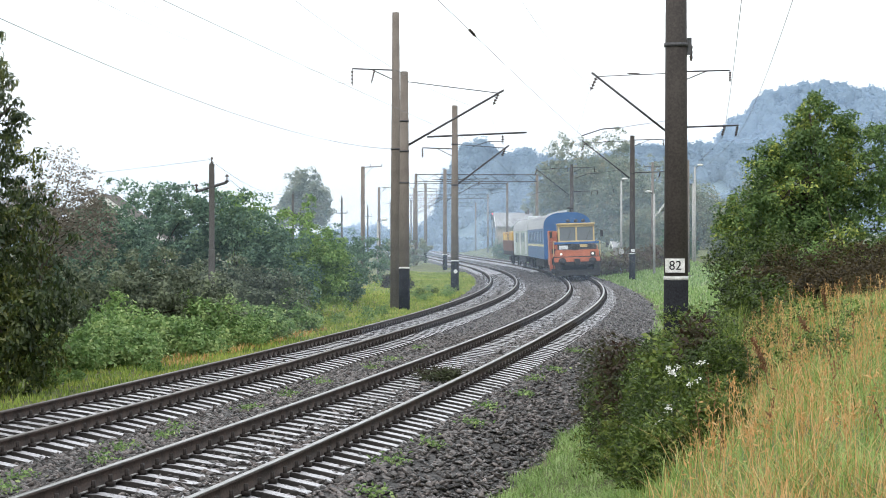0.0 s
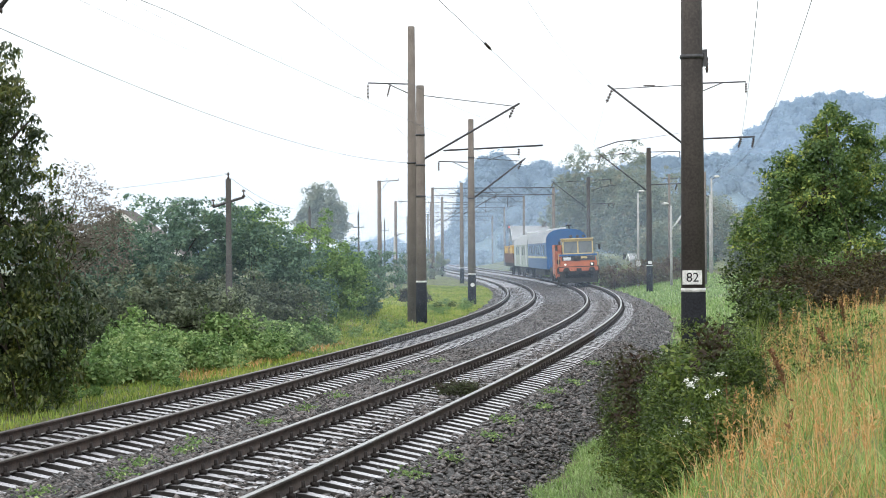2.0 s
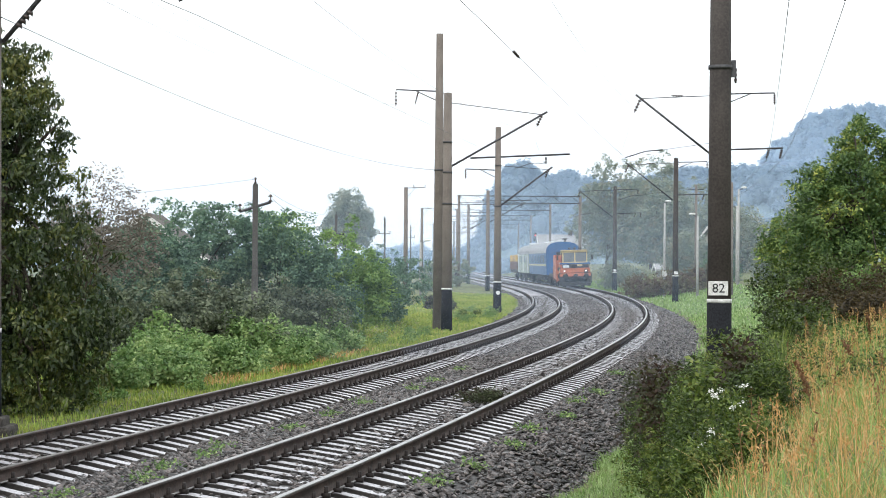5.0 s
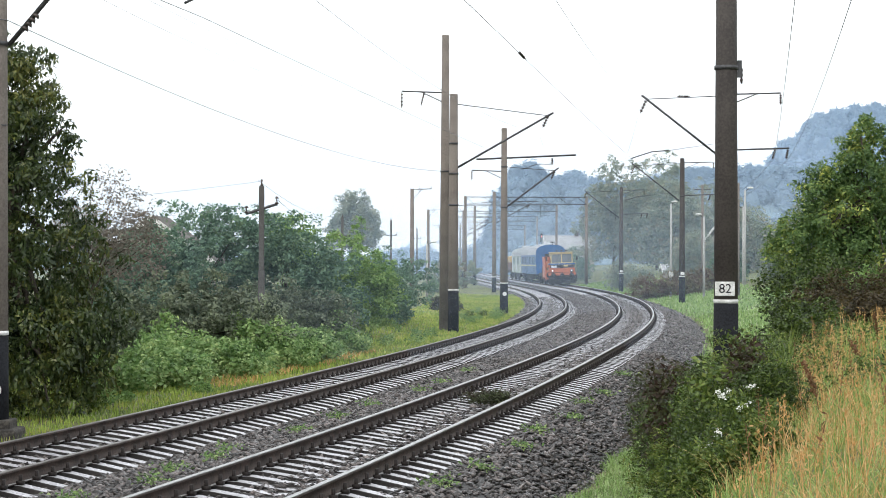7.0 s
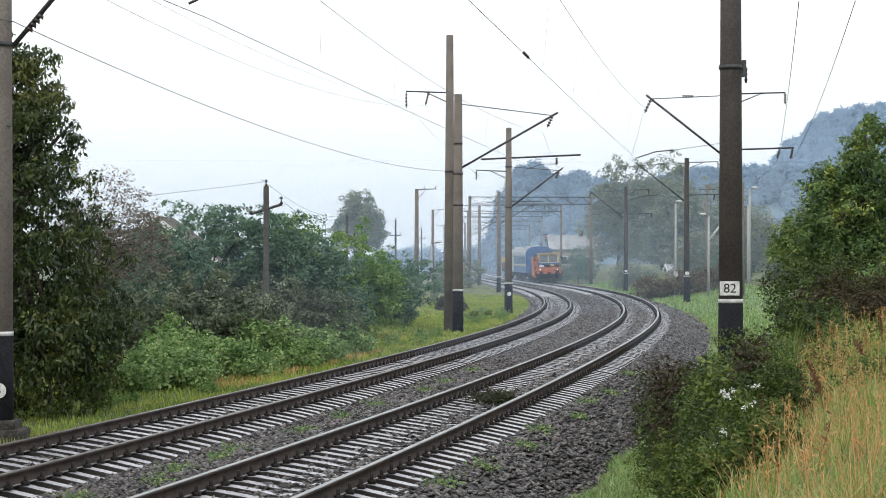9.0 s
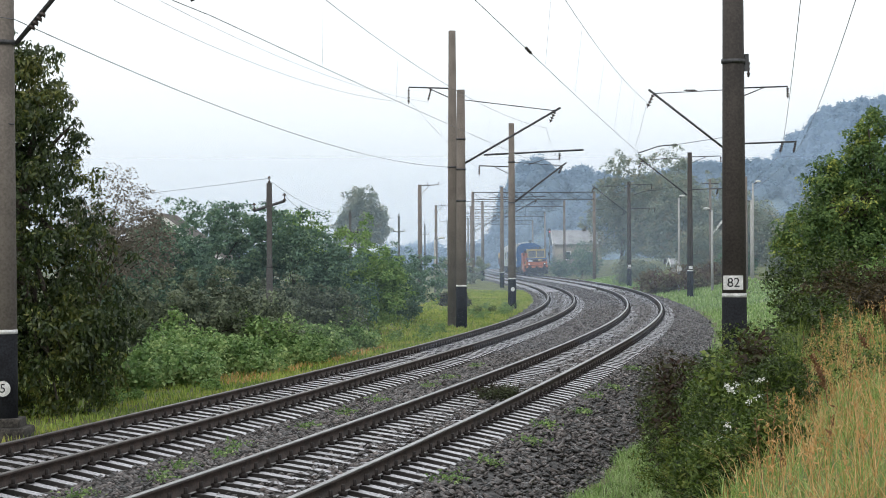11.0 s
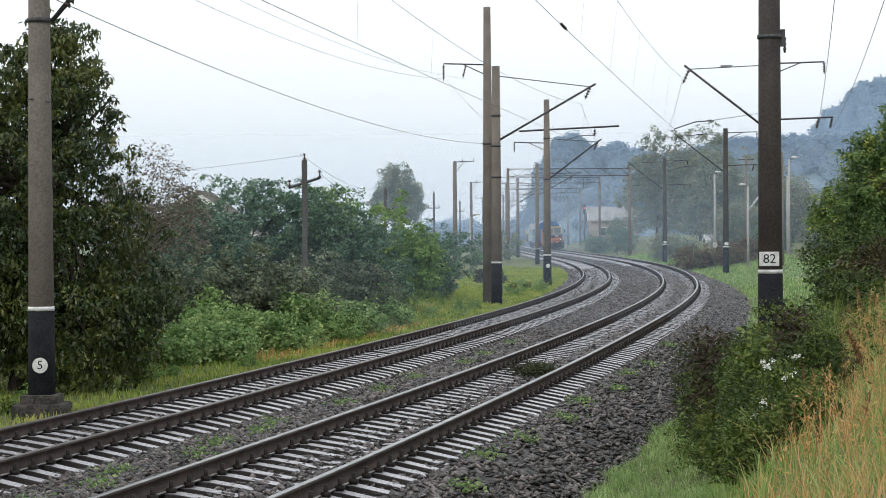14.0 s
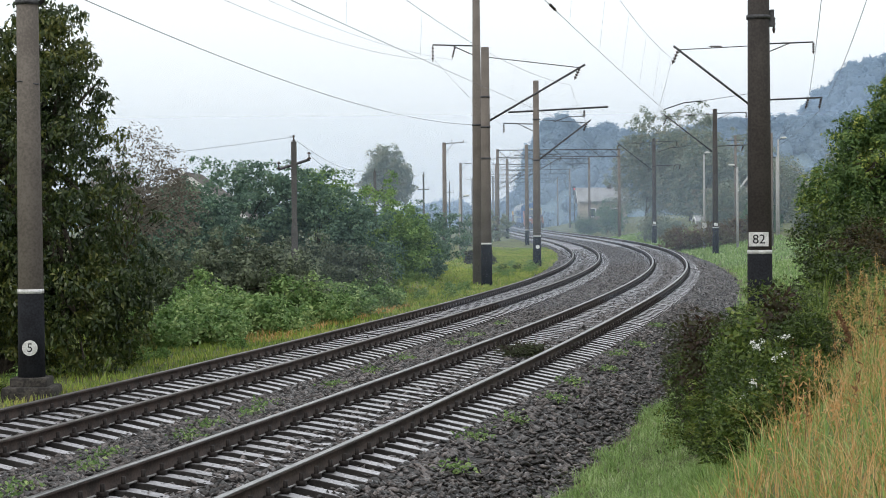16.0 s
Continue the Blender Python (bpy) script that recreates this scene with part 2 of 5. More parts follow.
    "petal": leaf_mat("white_petals", [(0.75, 0.75, 0.72), (0.85, 0.85, 0.82)], 0.6, 0.3),
}
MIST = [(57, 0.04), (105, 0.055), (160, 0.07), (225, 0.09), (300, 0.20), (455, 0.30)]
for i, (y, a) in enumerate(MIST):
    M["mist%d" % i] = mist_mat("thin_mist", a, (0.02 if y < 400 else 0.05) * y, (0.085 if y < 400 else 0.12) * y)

# ---------------------------------------------------------------- builders


def mesh_np(name, verts, faces, material, smooth=False):
    """A mesh from an array of corners and an array of equal faces."""
    me = bpy.data.meshes.new(name)
    v, f = np.asarray(verts, dtype=np.float32), np.asarray(faces, dtype=np.int32)
    me.vertices.add(len(v))
    me.vertices.foreach_set("co", v.ravel())
    k = f.shape[1]
    me.loops.add(f.size)
    me.loops.foreach_set("vertex_index", f.ravel())
    me.polygons.add(len(f))
    me.polygons.foreach_set("loop_start", np.arange(0, f.size, k, dtype=np.int32))
    if smooth:
        me.polygons.foreach_set("use_smooth", np.ones(len(f), dtype=bool))
    me.update(calc_edges=True)
    me.materials.append(material)
    return me


def part(name, bm, material, parent=None, label="", smooth=False):
    """Links a bmesh as one mesh object under a thing or a part."""
    me = bpy.data.meshes.new(name)
    bm.to_mesh(me)
    bm.free()
    for p in me.polygons:
        p.use_smooth = smooth
    me.materials.append(material)
    ob = new(name, me)
    ob.parent = parent
    return tagged(ob, label)


def put(name, me, parent=None, label=""):
    ob = new(name, me)
    ob.parent = parent
    return tagged(ob, label)


def thing(name, at, label, category, group="", kind="", rz=0.0):
    ob = new(name)
    ob.matrix_world = pose(*at, 0, 0, rz)
    ob.empty_display_size = 0.2
    return tagged(ob, label, category, group, kind)


def box(bm, x0, x1, y0, y1, z0, z1, bevel=0.0):
    m = Matrix.Translation(((x0 + x1) / 2, (y0 + y1) / 2, (z0 + z1) / 2)) @ Matrix.Diagonal((x1 - x0, y1 - y0, z1 - z0, 1))
    r = bmesh.ops.create_cube(bm, size=1, matrix=m)
    if bevel:
        es = {e for v in r["verts"] for e in v.link_edges}
        bmesh.ops.bevel(bm, geom=list(es), offset=bevel, segments=2, affect="EDGES", profile=0.6)
    return bm


def boxes(*rows, bevel=0.0):
    bm = bmesh.new()
    for r in rows:
        box(bm, *r, bevel=bevel)
    return bm


def rod(bm, a, b, r0, r1=None, seg=10):
    a, b = Vector(a), Vector(b)
    d = b - a
    m = Matrix.Translation((a + b) / 2) @ d.to_track_quat("Z", "Y").to_matrix().to_4x4()
    bmesh.ops.create_cone(bm, cap_ends=True, segments=seg, radius1=r0, radius2=r0 if r1 is None else r1, depth=d.length, matrix=m)
    return bm


def rods(*rows, seg=8):
    bm = bmesh.new()
    for r in rows:
        rod(bm, *r, seg=seg)
    return bm


def tube_np(pts, radii, seg=6):
    """A tube along points, as corners and faces."""
    pts = np.asarray(pts, float)
    radii = np.broadcast_to(np.asarray(radii, float), len(pts))
    d = np.gradient(pts, axis=0)
    d /= np.linalg.norm(d, axis=1)[:, None] + 1e-9
    up = np.where(np.abs(d[:, 2:3]) > 0.9, [[1.0, 0, 0]], [[0, 0, 1.0]])
    a = np.cross(d, up)
    a /= np.linalg.norm(a, axis=1)[:, None]
    b = np.cross(d, a)
    w = np.arange(seg) * 2 * np.pi / seg
    v = pts[:, None] + radii[:, None, None] * (np.cos(w)[None, :, None] * a[:, None] + np.sin(w)[None, :, None] * b[:, None])
    i, j = np.meshgrid(np.arange(len(pts) - 1), np.arange(seg), indexing="ij")
    q = np.stack([i * seg + j, i * seg + (j + 1) % seg, (i + 1) * seg + (j + 1) % seg, (i + 1) * seg + j], -1).reshape(-1, 4)
    return v.reshape(-1, 3), q


def tubes(name, rows, material, seg=6):
    vs, fs, n = [], [], 0
    for pts, radii in rows:
        v, f = tube_np(pts, radii, seg)
        vs.append(v)
        fs.append(f + n)
        n += len(v)
    return mesh_np(name, np.concatenate(vs), np.concatenate(fs), material, True)


def words(text, size, material, parent, m):
    """Letters of the built-in font, as a mesh."""
    cu = bpy.data.curves.new("lettering", "FONT")
    cu.body, cu.size, cu.extrude, cu.align_x, cu.align_y = text, size, 0.002, "CENTER", "CENTER"
    ob = bpy.data.objects.new("lettering", cu)
    scene.collection.objects.link(ob)
    me = bpy.data.meshes.new_from_object(ob.evaluated_get(bpy.context.evaluated_depsgraph_get()))
    bpy.data.objects.remove(ob)
    me.materials.clear()
    me.materials.append(material)
    t = put("lettering", me, parent, "dark painted number")
    t.matrix_basis = m
    return t


rng = np.random.default_rng(7)


def leaf_quads(at, size, flat=0.5, droop=0.0, ratio=0.5, g=rng, facing=None):
    """Folded leaves: four corners each, turned every way; flat: how level they lie; droop: how they hang; facing: the way each one looks."""
    n = len(at)
    size = np.broadcast_to(size, n) * g.uniform(0.65, 1.3, n)
    az = g.uniform(0, 2 * np.pi, n)
    el = g.normal(-droop, 0.55, n)
    d = np.stack([np.cos(az) * np.cos(el), np.sin(az) * np.cos(el), np.sin(el)], 1)
    nrm = g.normal(0, 1, (n, 3))
    if facing is None:
        nrm[:, 2] = np.abs(nrm[:, 2]) * (0.4 + 2 * flat)
    else:
        nrm = facing + 0.42 * nrm
    side = np.cross(d, nrm)
    side /= np.linalg.norm(side, axis=1)[:, None] + 1e-9
    up = np.cross(side, d)
    s = size[:, None]
    a = at
    b = at + d * s * 0.45 + side * s * ratio * 0.5 + up * s * 0.08
    c = at + d * s - up * s * 0.1
    e = at + d * s * 0.45 - side * s * ratio * 0.5 + up * s * 0.08
    return np.stack([a, b, c, e], 1).reshape(-1, 3), np.arange(4 * n).reshape(-1, 4)


def crown_points(blobs, n, clump=0.25, per=28, g=rng):
    """Points for leaves and the way they face: tufts sit in the outer part of lumpy blobs (x, y, z, rx, ry, rz), their leaves on the upper and outer side of each tuft."""
    w = np.array([(b[3] * b[4] + b[4] * b[5] + b[3] * b[5]) for b in blobs])
    k = max(1, n // per)
    which = g.choice(len(blobs), k, p=w / w.sum())
    B = np.array(blobs)[which]
    d = g.normal(0, 1, (k, 3))
    d /= np.linalg.norm(d, axis=1)[:, None]
    lump = 1 + 0.16 * np.sin(d[:, 0] * 7 + which * 2.1) * np.cos(d[:, 1] * 6 + which) + 0.12 * np.sin(d[:, 2] * 9 + which * 3.3)
    r = g.uniform(0.08, 0.95, k) ** 0.42 * lump
    c = B[:, :3] + d * B[:, 3:6] * r[:, None]
    q = g.normal(0, 1, (k * per, 3)) + np.repeat(d, per, 0) * 0.35 + np.array([0, 0, 0.45])
    q /= np.linalg.norm(q, axis=1)[:, None]
    far = clump * np.repeat(g.uniform(0.8, 1.7, k), per)[:, None] * g.uniform(0.25, 1.0, (k * per, 1)) ** 0.4
    p = np.repeat(c, per, 0) + q * far * np.array([1, 1, 0.75])
    f = q * 0.6 + np.repeat(d, per, 0) * 0.35 + np.array([0, 0, 0.5])
    return p, c, f / np.linalg.norm(f, axis=1)[:, None]


def plant(name, at, blobs, n, leaf, material, label, category, clump=0.25, per=28, droop=0.3, ratio=0.5, flat=0.5, trunk=0.12, limbs=14, stem=True, group="", floor_z=None, trunk_label=""):
    """A tree or bush: tapered trunk with limbs, and a crown of single leaves in clumps; blobs in the plant's own space."""
    g = np.random.default_rng(abs(hash_of(name, at)) % 100000)
    t = thing(name, at, label, category, group)
    p, c, facing = crown_points(blobs, n, clump, per, g)
    if floor_z is not None:
        facing, p = facing[p[:, 2] > floor_z], p[p[:, 2] > floor_z]
    v, f = leaf_quads(p, leaf, flat, droop, ratio, g, facing)
    put("crown", mesh_np("crown", v, f, material), t)
    if stem:
        top = max(b[2] for b in blobs)
        rows = []
        h = np.linspace(0, 1, 7)
        wob = np.cumsum(g.normal(0, 0.03 * top, (7, 2)), 0)
        tr = np.stack([wob[:, 0], wob[:, 1], -0.15 + h * (top + 0.15)], 1)
        rows.append((tr, trunk * (1 - 0.8 * h)))
        for q in c[g.choice(len(c), min(limbs, len(c)), replace=False)]:
            k = g.uniform(0.12, 0.7)
            s0 = np.array([np.interp(k, h, tr[:, i]) for i in range(3)])
            u = np.linspace(0, 1, 6)[:, None]
            line = s0 + (q - s0) * u + np.array([0, 0, 1]) * (np.sin(u * np.pi) * 0.08 * np.linalg.norm(q - s0))
            rows.append((line, trunk * 0.45 * (1 - 0.85 * u[:, 0])))
        put("trunk", tubes("trunk", rows, M["bark"]), t, trunk_label)
    return t


def hash_of(name, at):
    return int(sum(ord(c) * (i + 3) for i, c in enumerate(name)) + at[0] * 131 + at[1] * 977)


def blades(at, height, width, bend, g):
    """Grass: each blade a bent, tapering strip of two faces (a quad, and a quad that narrows to its tip)."""
    n = len(at)
    h = np.broadcast_to(height, n) * g.uniform(0.5, 1.25, n)
    az = g.uniform(0, 2 * np.pi, n)
    d = np.stack([np.cos(az), np.sin(az), np.zeros(n)], 1)
    sd = np.stack([-np.sin(az), np.cos(az), np.zeros(n)], 1) * (np.broadcast_to(width, n) * g.uniform(0.6, 1.3, n))[:, None] * 0.5
    b = (g.uniform(0.1, 1.0, n) * bend * h)[:, None]
    up = np.array([0, 0, 1.0])
    m = at + up * (h * 0.55)[:, None] + d * b * 0.35
    tip = at + up * (h * (1 - 0.18 * bend))[:, None] + d * b
    v = np.stack([at - sd, at + sd, m + sd * 0.8, m - sd * 0.8, tip + sd * 0.12, tip - sd * 0.12], 1).reshape(-1, 3)
    o = np.arange(n)[:, None] * 6
    f = np.stack([o + [[0, 1, 2, 3]], o + [[3, 2, 4, 5]]], 1).reshape(-1, 4)
    return v, f

# ---------------------------------------------------------------- the line of the railway
GAUGE = 1.595
S_STEP = 0.5
S = np.arange(-40, 700, S_STEP)
BEND = np.interp(S, [-40, 0, 20, 40, 60, 80, 110, 150, 200, 260, 360, 460], [0.0, 0.00245, 0.00143, 0.0009, 0.0013, 0.00195, 0.00146, 0.00119, 0.00034, -0.00017, -0.0002, 0.0])


def _line():
    k0 = int(round(40 / S_STEP))
    turn = np.concatenate([[0], np.cumsum((BEND[1:] + BEND[:-1]) / 2 * S_STEP)])
    a = 1.32328 + turn - turn[k0]
    x = np.concatenate([[0], np.cumsum((np.cos(a[1:]) + np.cos(a[:-1])) / 2 * S_STEP)])
    y = np.concatenate([[0], np.cumsum((np.sin(a[1:]) + np.sin(a[:-1])) / 2 * S_STEP)])
    return x - x[k0] - 6.39438, y - y[k0] + 1.71258, a


LX, LY, LA = _line()
APART = 4.476 + 0.00217 * (S - 30) * np.interp(S, [60, 100], [1, 0])
CANT = 0.052
LEFT_DROP = 0.18


def on_line(s, u):
    """World x, y at the arc length s and the offset u to the right of the nearer track's middle."""
    x, y, a = np.interp(s, S, LX), np.interp(s, S, LY), np.interp(s, S, LA)
    return x + u * np.sin(a), y - u * np.cos(a)


def cant(s):
    return CANT * np.interp(s, [20, 50], [0, 1])


def su(x, y):
    """Arc length and offset of points of the plan."""
    x, y = np.atleast_1d(x).astype(float), np.atleast_1d(y).astype(float)
    k = np.empty(len(x), int)
    for i in range(0, len(x), 4000):
        d = (x[i:i + 4000, None] - LX[None, ::4]) ** 2 + (y[i:i + 4000, None] - LY[None, ::4]) ** 2
        k[i:i + 4000] = d.argmin(1) * 4
    dx, dy, a = x - LX[k], y - LY[k], LA[k]
    return S[k] + dx * np.cos(a) + dy * np.sin(a), dx * np.sin(a) - dy * np.cos(a)


def smooth(v, a, b):
    t = np.clip((v - a) / (b - a), 0, 1)
    return t * t * (3 - 2 * t)


def bumps(x, y, k, seed):
    r = np.random.default_rng(seed)
    z = 0
    for _ in range(5):
        a, f, p = r.uniform(0, 6.3), k * r.uniform(0.6, 1.6), r.uniform(0, 6.3)
        z = z + np.sin((x * np.cos(a) + y * np.sin(a)) * f + p)
    return z / 5


def ground_z(x, y):
    """Height of the ground: flat verge beside the far track, a trench under the ballast, a bank beside the near one."""
    x, y = np.asarray(x, float), np.asarray(y, float)
    s, u = su(x.ravel(), y.ravel())
    z = np.interp(u, [-60, -20, -12, -9.5, -7.6, -6.6, -6.2, -5.8, 2.3, 2.8, 3.6, 4.4, 5.0, 5.6, 6.4, 8.0, 12, 20, 45, 90],
                  [-0.2, -0.4, -0.5, -0.6, -0.58, -0.54, -0.6, -1.1, -1.1, -0.66, -0.6, -0.35, 0.2, 0.78, 1.1, 1.25, 1.55, 2.2, 4.0, 6.0])
    low = np.interp(u, [-60, -20, -12, -9.5, -7.6, -6.6, -6.2, -5.8, 2.3, 2.8, 3.6, 4.6, 6.5, 9.0, 12, 20, 45, 90],
                    [0.4, -0.1, -0.4, -0.6, -0.58, -0.54, -0.6, -1.1, -1.1, -0.66, -0.55, -0.4, -0.2, 0.3, 0.8, 1.6, 2.5, 3.5])
    far = smooth(s, 52, 85)
    z = z * (1 - far) + low * far
    z = z + (0.07 * bumps(x.ravel(), y.ravel(), 1.3, 1) + 0.12 * bumps(x.ravel(), y.ravel(), 0.35, 2)) * (smooth(np.abs(u + 1.8), 5.2, 8.5))
    return z.reshape(x.shape)


def gz(x, y):
    return float(ground_z(np.array([x]), np.array([y]))[0])


def spaced(a, b, fine, grow, lo, hi):
    v = list(np.arange(a, b, fine))
    step, q = fine, b
    while q < hi:
        v.append(q)
        step *= grow
        q += step
    v.append(hi)
    step, q = fine, a
    while q > lo:
        step *= grow
        q -= step
        v.insert(0, max(q, lo))
    return np.array(v)


def build_ground():
    xs, ys = spaced(-22, 24, 0.5, 1.25, -3000, 3000), spaced(-4, 130, 0.7, 1.2, -800, 4500)
    X, Y = np.meshgrid(xs, ys, indexing="ij")
    Z = ground_z(X, Y)
    n, m = X.shape
    i, j = np.meshgrid(np.arange(n - 1), np.arange(m - 1), indexing="ij")
    q = np.stack([i * m + j, (i + 1) * m + j, (i + 1) * m + j + 1, i * m + j + 1], -1).reshape(-1, 4)
    me = mesh_np("ground", np.stack([X, Y, Z], -1).reshape(-1, 3), q, M["soil"], True)
    tagged(put("ground", me), "damp turf and dark soil beside the railway", "ground", kind="structure")


BED_U = np.array([-6.9, -6.25, -5.95, -5.2, -3.3, -2.6, -1.9, -1.35, -0.6, 0, 0.6, 1.35, 1.7, 2.3, 2.8, 3.4])
BED_Z = np.array([-0.85, -0.55, -0.475, -0.47, -0.47, -0.41, -0.325, -0.288, -0.272, -0.292, -0.272, -0.288, -0.28, -0.46, -0.66, -0.9])


def bed_z(s, u):
    return np.interp(u, BED_U, BED_Z) + cant(s) * np.interp(u, [-1, 2], [0, 0.7])


def build_bed():
    s = np.concatenate([np.arange(-30, 130, 1.0), np.arange(130, 660, 6.0)])
    u = np.linspace(-6.9, 3.4, 46)
    A, U = np.meshgrid(s, u, indexing="ij")
    x, y = on_line(A.ravel(), U.ravel())
    z = bed_z(A.ravel(), U.ravel()) + 0.025 * bumps(x, y, 5, 3)
    n, m = A.shape
    i, j = np.meshgrid(np.arange(n - 1), np.arange(m - 1), indexing="ij")
    q = np.stack([i * m + j, i * m + j + 1, (i + 1) * m + j + 1, (i + 1) * m + j], -1).reshape(-1, 4)
    me = mesh_np("ballast", np.stack([x, y, z], 1), q, M["ballast"], True)
    tagged(put("ballast", me), "wet dark grey crushed stone ballast bed", "ballast", kind="structure")
    # loose stones, as broken octahedra
    g = np.random.default_rng(3)
    k = 125000
    a = np.where(np.arange(k) < 100000, 10 + 110 * g.uniform(0, 1, k) ** 2.1, g.uniform(55, 190, k))
    w = g.uniform(-6.4, 3.0, k)
    near, far = np.abs(w) < 1.36, np.abs(w + 4.5) < 1.36
    keep = ~((near | far) & (g.uniform(0, 1, k) < np.interp(a, [22, 40], [0.55, 0.2])))
    a, w = a[keep], w[keep]
    x, y = on_line(a, w)
    inside = (np.abs(w) < 0.55) | (np.abs(w + 4.5) < 0.55)
    c = np.stack([x, y, bed_z(a, w) + 0.014 + 0.016 * inside], 1)
    n = len(c)
    dirs = np.array([(1, 0, 0), (0, 1, 0), (-1, 0, 0), (0, -1, 0), (0, 0, 1), (0, 0, -1)], float)
    rad = 0.044 * (1 + 0.5 * smooth(a, 50, 110))[:, None, None] * g.uniform(0.5, 1.5, (n, 1, 1)) * g.uniform(0.45, 1.6, (n, 6, 1)) * np.array([1.2, 0.95, 0.5])
    th = g.uniform(0, 6.3, n)
    R = np.zeros((n, 3, 3))
    R[:, 0, 0], R[:, 0, 1], R[:, 1, 0], R[:, 1, 1], R[:, 2, 2] = np.cos(th), -np.sin(th), np.sin(th), np.cos(th), 1
    R[:, 2, 0] = g.normal(0, 0.4, n)
    v = c[:, None] + np.einsum("nij,nkj->nki", R, dirs[None] * rad)
    t = np.array([(0, 1, 4), (1, 2, 4), (2, 3, 4), (3, 0, 4), (1, 0, 5), (2, 1, 5), (3, 2, 5), (0, 3, 5)])
    f = (np.arange(n)[:, None, None] * 6 + t[None]).reshape(-1, 3)
    me = mesh_np("ballast_stones", v.reshape(-1, 3), f, M["stone"])
    tagged(put("ballast_stones", me), "loose broken grey ballast stones", "stones", kind="stuff")


RAIL_OUTLINE = [(-0.075, -0.18), (0.075, -0.18), (0.075, -0.165), (0.012, -0.148), (0.012, -0.045), (0.036, -0.035), (0.036, -0.012), (-0.036, -0.012), (-0.036, -0.035), (-0.012, -0.045), (-0.012, -0.148), (-0.075, -0.165)]
HEAD_OUTLINE = [(-0.036, -0.012), (0.036, -0.012), (0.034, -0.002), (0.026, 0.0), (-0.026, 0.0), (-0.034, -0.002)]


def sweep(name, outline, s, u, z, material):
    x, y = on_line(s, u)
    a = np.interp(s, S, LA)
    o = np.array(outline)
    vx = x[:, None] + o[None, :, 0] * np.sin(a)[:, None]
    vy = y[:, None] - o[None, :, 0] * np.cos(a)[:, None]
    vz = z[:, None] + o[None, :, 1]
    n, m = vx.shape
    i, j = np.meshgrid(np.arange(n - 1), np.arange(m), indexing="ij")
    q = np.stack([i * m + j, i * m + (j + 1) % m, (i + 1) * m + (j + 1) % m, (i + 1) * m + j], -1).reshape(-1, 4)
    return mesh_np(name, np.stack([vx, vy, vz], -1).reshape(-1, 3), q, material)


def sleeper_mesh():
    """Concrete sleeper: 2.7 m long, falling from the rail seats to the middle and to the ends, with sloping flanks; its seats at z = 0."""
    xs = [-1.35, -1.29, -0.92, -0.62, -0.04, 0.2, 0.62, 0.92, 1.29, 1.35]
    zs = [-0.1, -0.075, 0.0, 0.0, -0.088, -0.08, 0.0, 0.0, -0.075, -0.1]
    bm = bmesh.new()
    rings = []
    for x, z in zip(xs, zs):
        rings.append([bm.verts.new(p) for p in ((x, -0.145, -0.22), (x, -0.11, z - 0.008), (x, -0.102, z), (x, 0.102, z), (x, 0.11, z - 0.008), (x, 0.145, -0.22))])
    for a, b in zip(rings, rings[1:]):
        for k in range(6):
            bm.faces.new((a[k], a[(k + 1) % 6], b[(k + 1) % 6], b[k]))
    bm.faces.new(rings[0][::-1])
    bm.faces.new(rings[-1])
    bmesh.ops.recalc_face_normals(bm, faces=bm.faces)
    me = bpy.data.meshes.new("sleeper")
    bm.to_mesh(me)
    bm.free()
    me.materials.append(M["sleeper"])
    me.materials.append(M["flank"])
    # steep faces take the flank colour, with gap shade painted into it
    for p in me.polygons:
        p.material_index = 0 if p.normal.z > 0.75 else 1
    return me


def unit_boxes(name, at, ang, size, material):
    """Many small turned boxes in one mesh."""
    c = np.array([(x, y, z) for x in (-0.5, 0.5) for y in (-0.5, 0.5) for z in (-0.5, 0.5)]) * size
    n = len(at)
    co, si = np.cos(ang)[:, None], np.sin(ang)[:, None]
    v = np.stack([c[None, :, 0] * co - c[None, :, 1] * si, c[None, :, 0] * si + c[None, :, 1] * co, np.repeat(c[None, :, 2], n, 0)], -1) + at[:, None]
    q = np.array([(0, 1, 3, 2), (4, 6, 7, 5), (0, 4, 5, 1), (2, 3, 7, 6), (0, 2, 6, 4), (1, 5, 7, 3)])
    return mesh_np(name, v.reshape(-1, 3), (np.arange(n)[:, None, None] * 8 + q[None]).reshape(-1, 4), material)


def build_track(name, offset, drop, label, head):
    """One track: two rails with worn heads, concrete sleepers and their fastenings. offset: function of s."""
    t = thing(name, (0, 0, 0), label, "railway track", kind="structure")
    s = np.concatenate([np.arange(-30, 200, 1.0), np.arange(200, 660, 5.0)])
    o = offset(s)
    for k, raised in ((-GAUGE / 2, 0), (GAUGE / 2, 1)):
        z = -drop + raised * cant(s)
        r = put("rail", sweep("rail", RAIL_OUTLINE, s, o + k, z, M["rail"]), t, "rust-brown steel rail")
        put("rail_head", sweep("rail_head", HEAD_OUTLINE, s, o + k, z, M[head]), r, "worn rail head")
    pitch = 0.51
    ss = 8 + np.arange(900) * pitch
    so = offset(ss)
    x, y = on_line(ss, so)
    a = np.interp(ss, S, LA)
    zz = -drop - 0.186 + 0.5 * cant(ss)
    lean = np.degrees(np.arctan(cant(ss) / GAUGE))
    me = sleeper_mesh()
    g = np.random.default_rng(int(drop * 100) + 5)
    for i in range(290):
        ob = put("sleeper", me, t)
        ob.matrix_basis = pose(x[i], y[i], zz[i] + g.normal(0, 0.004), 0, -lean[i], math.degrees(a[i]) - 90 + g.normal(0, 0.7))
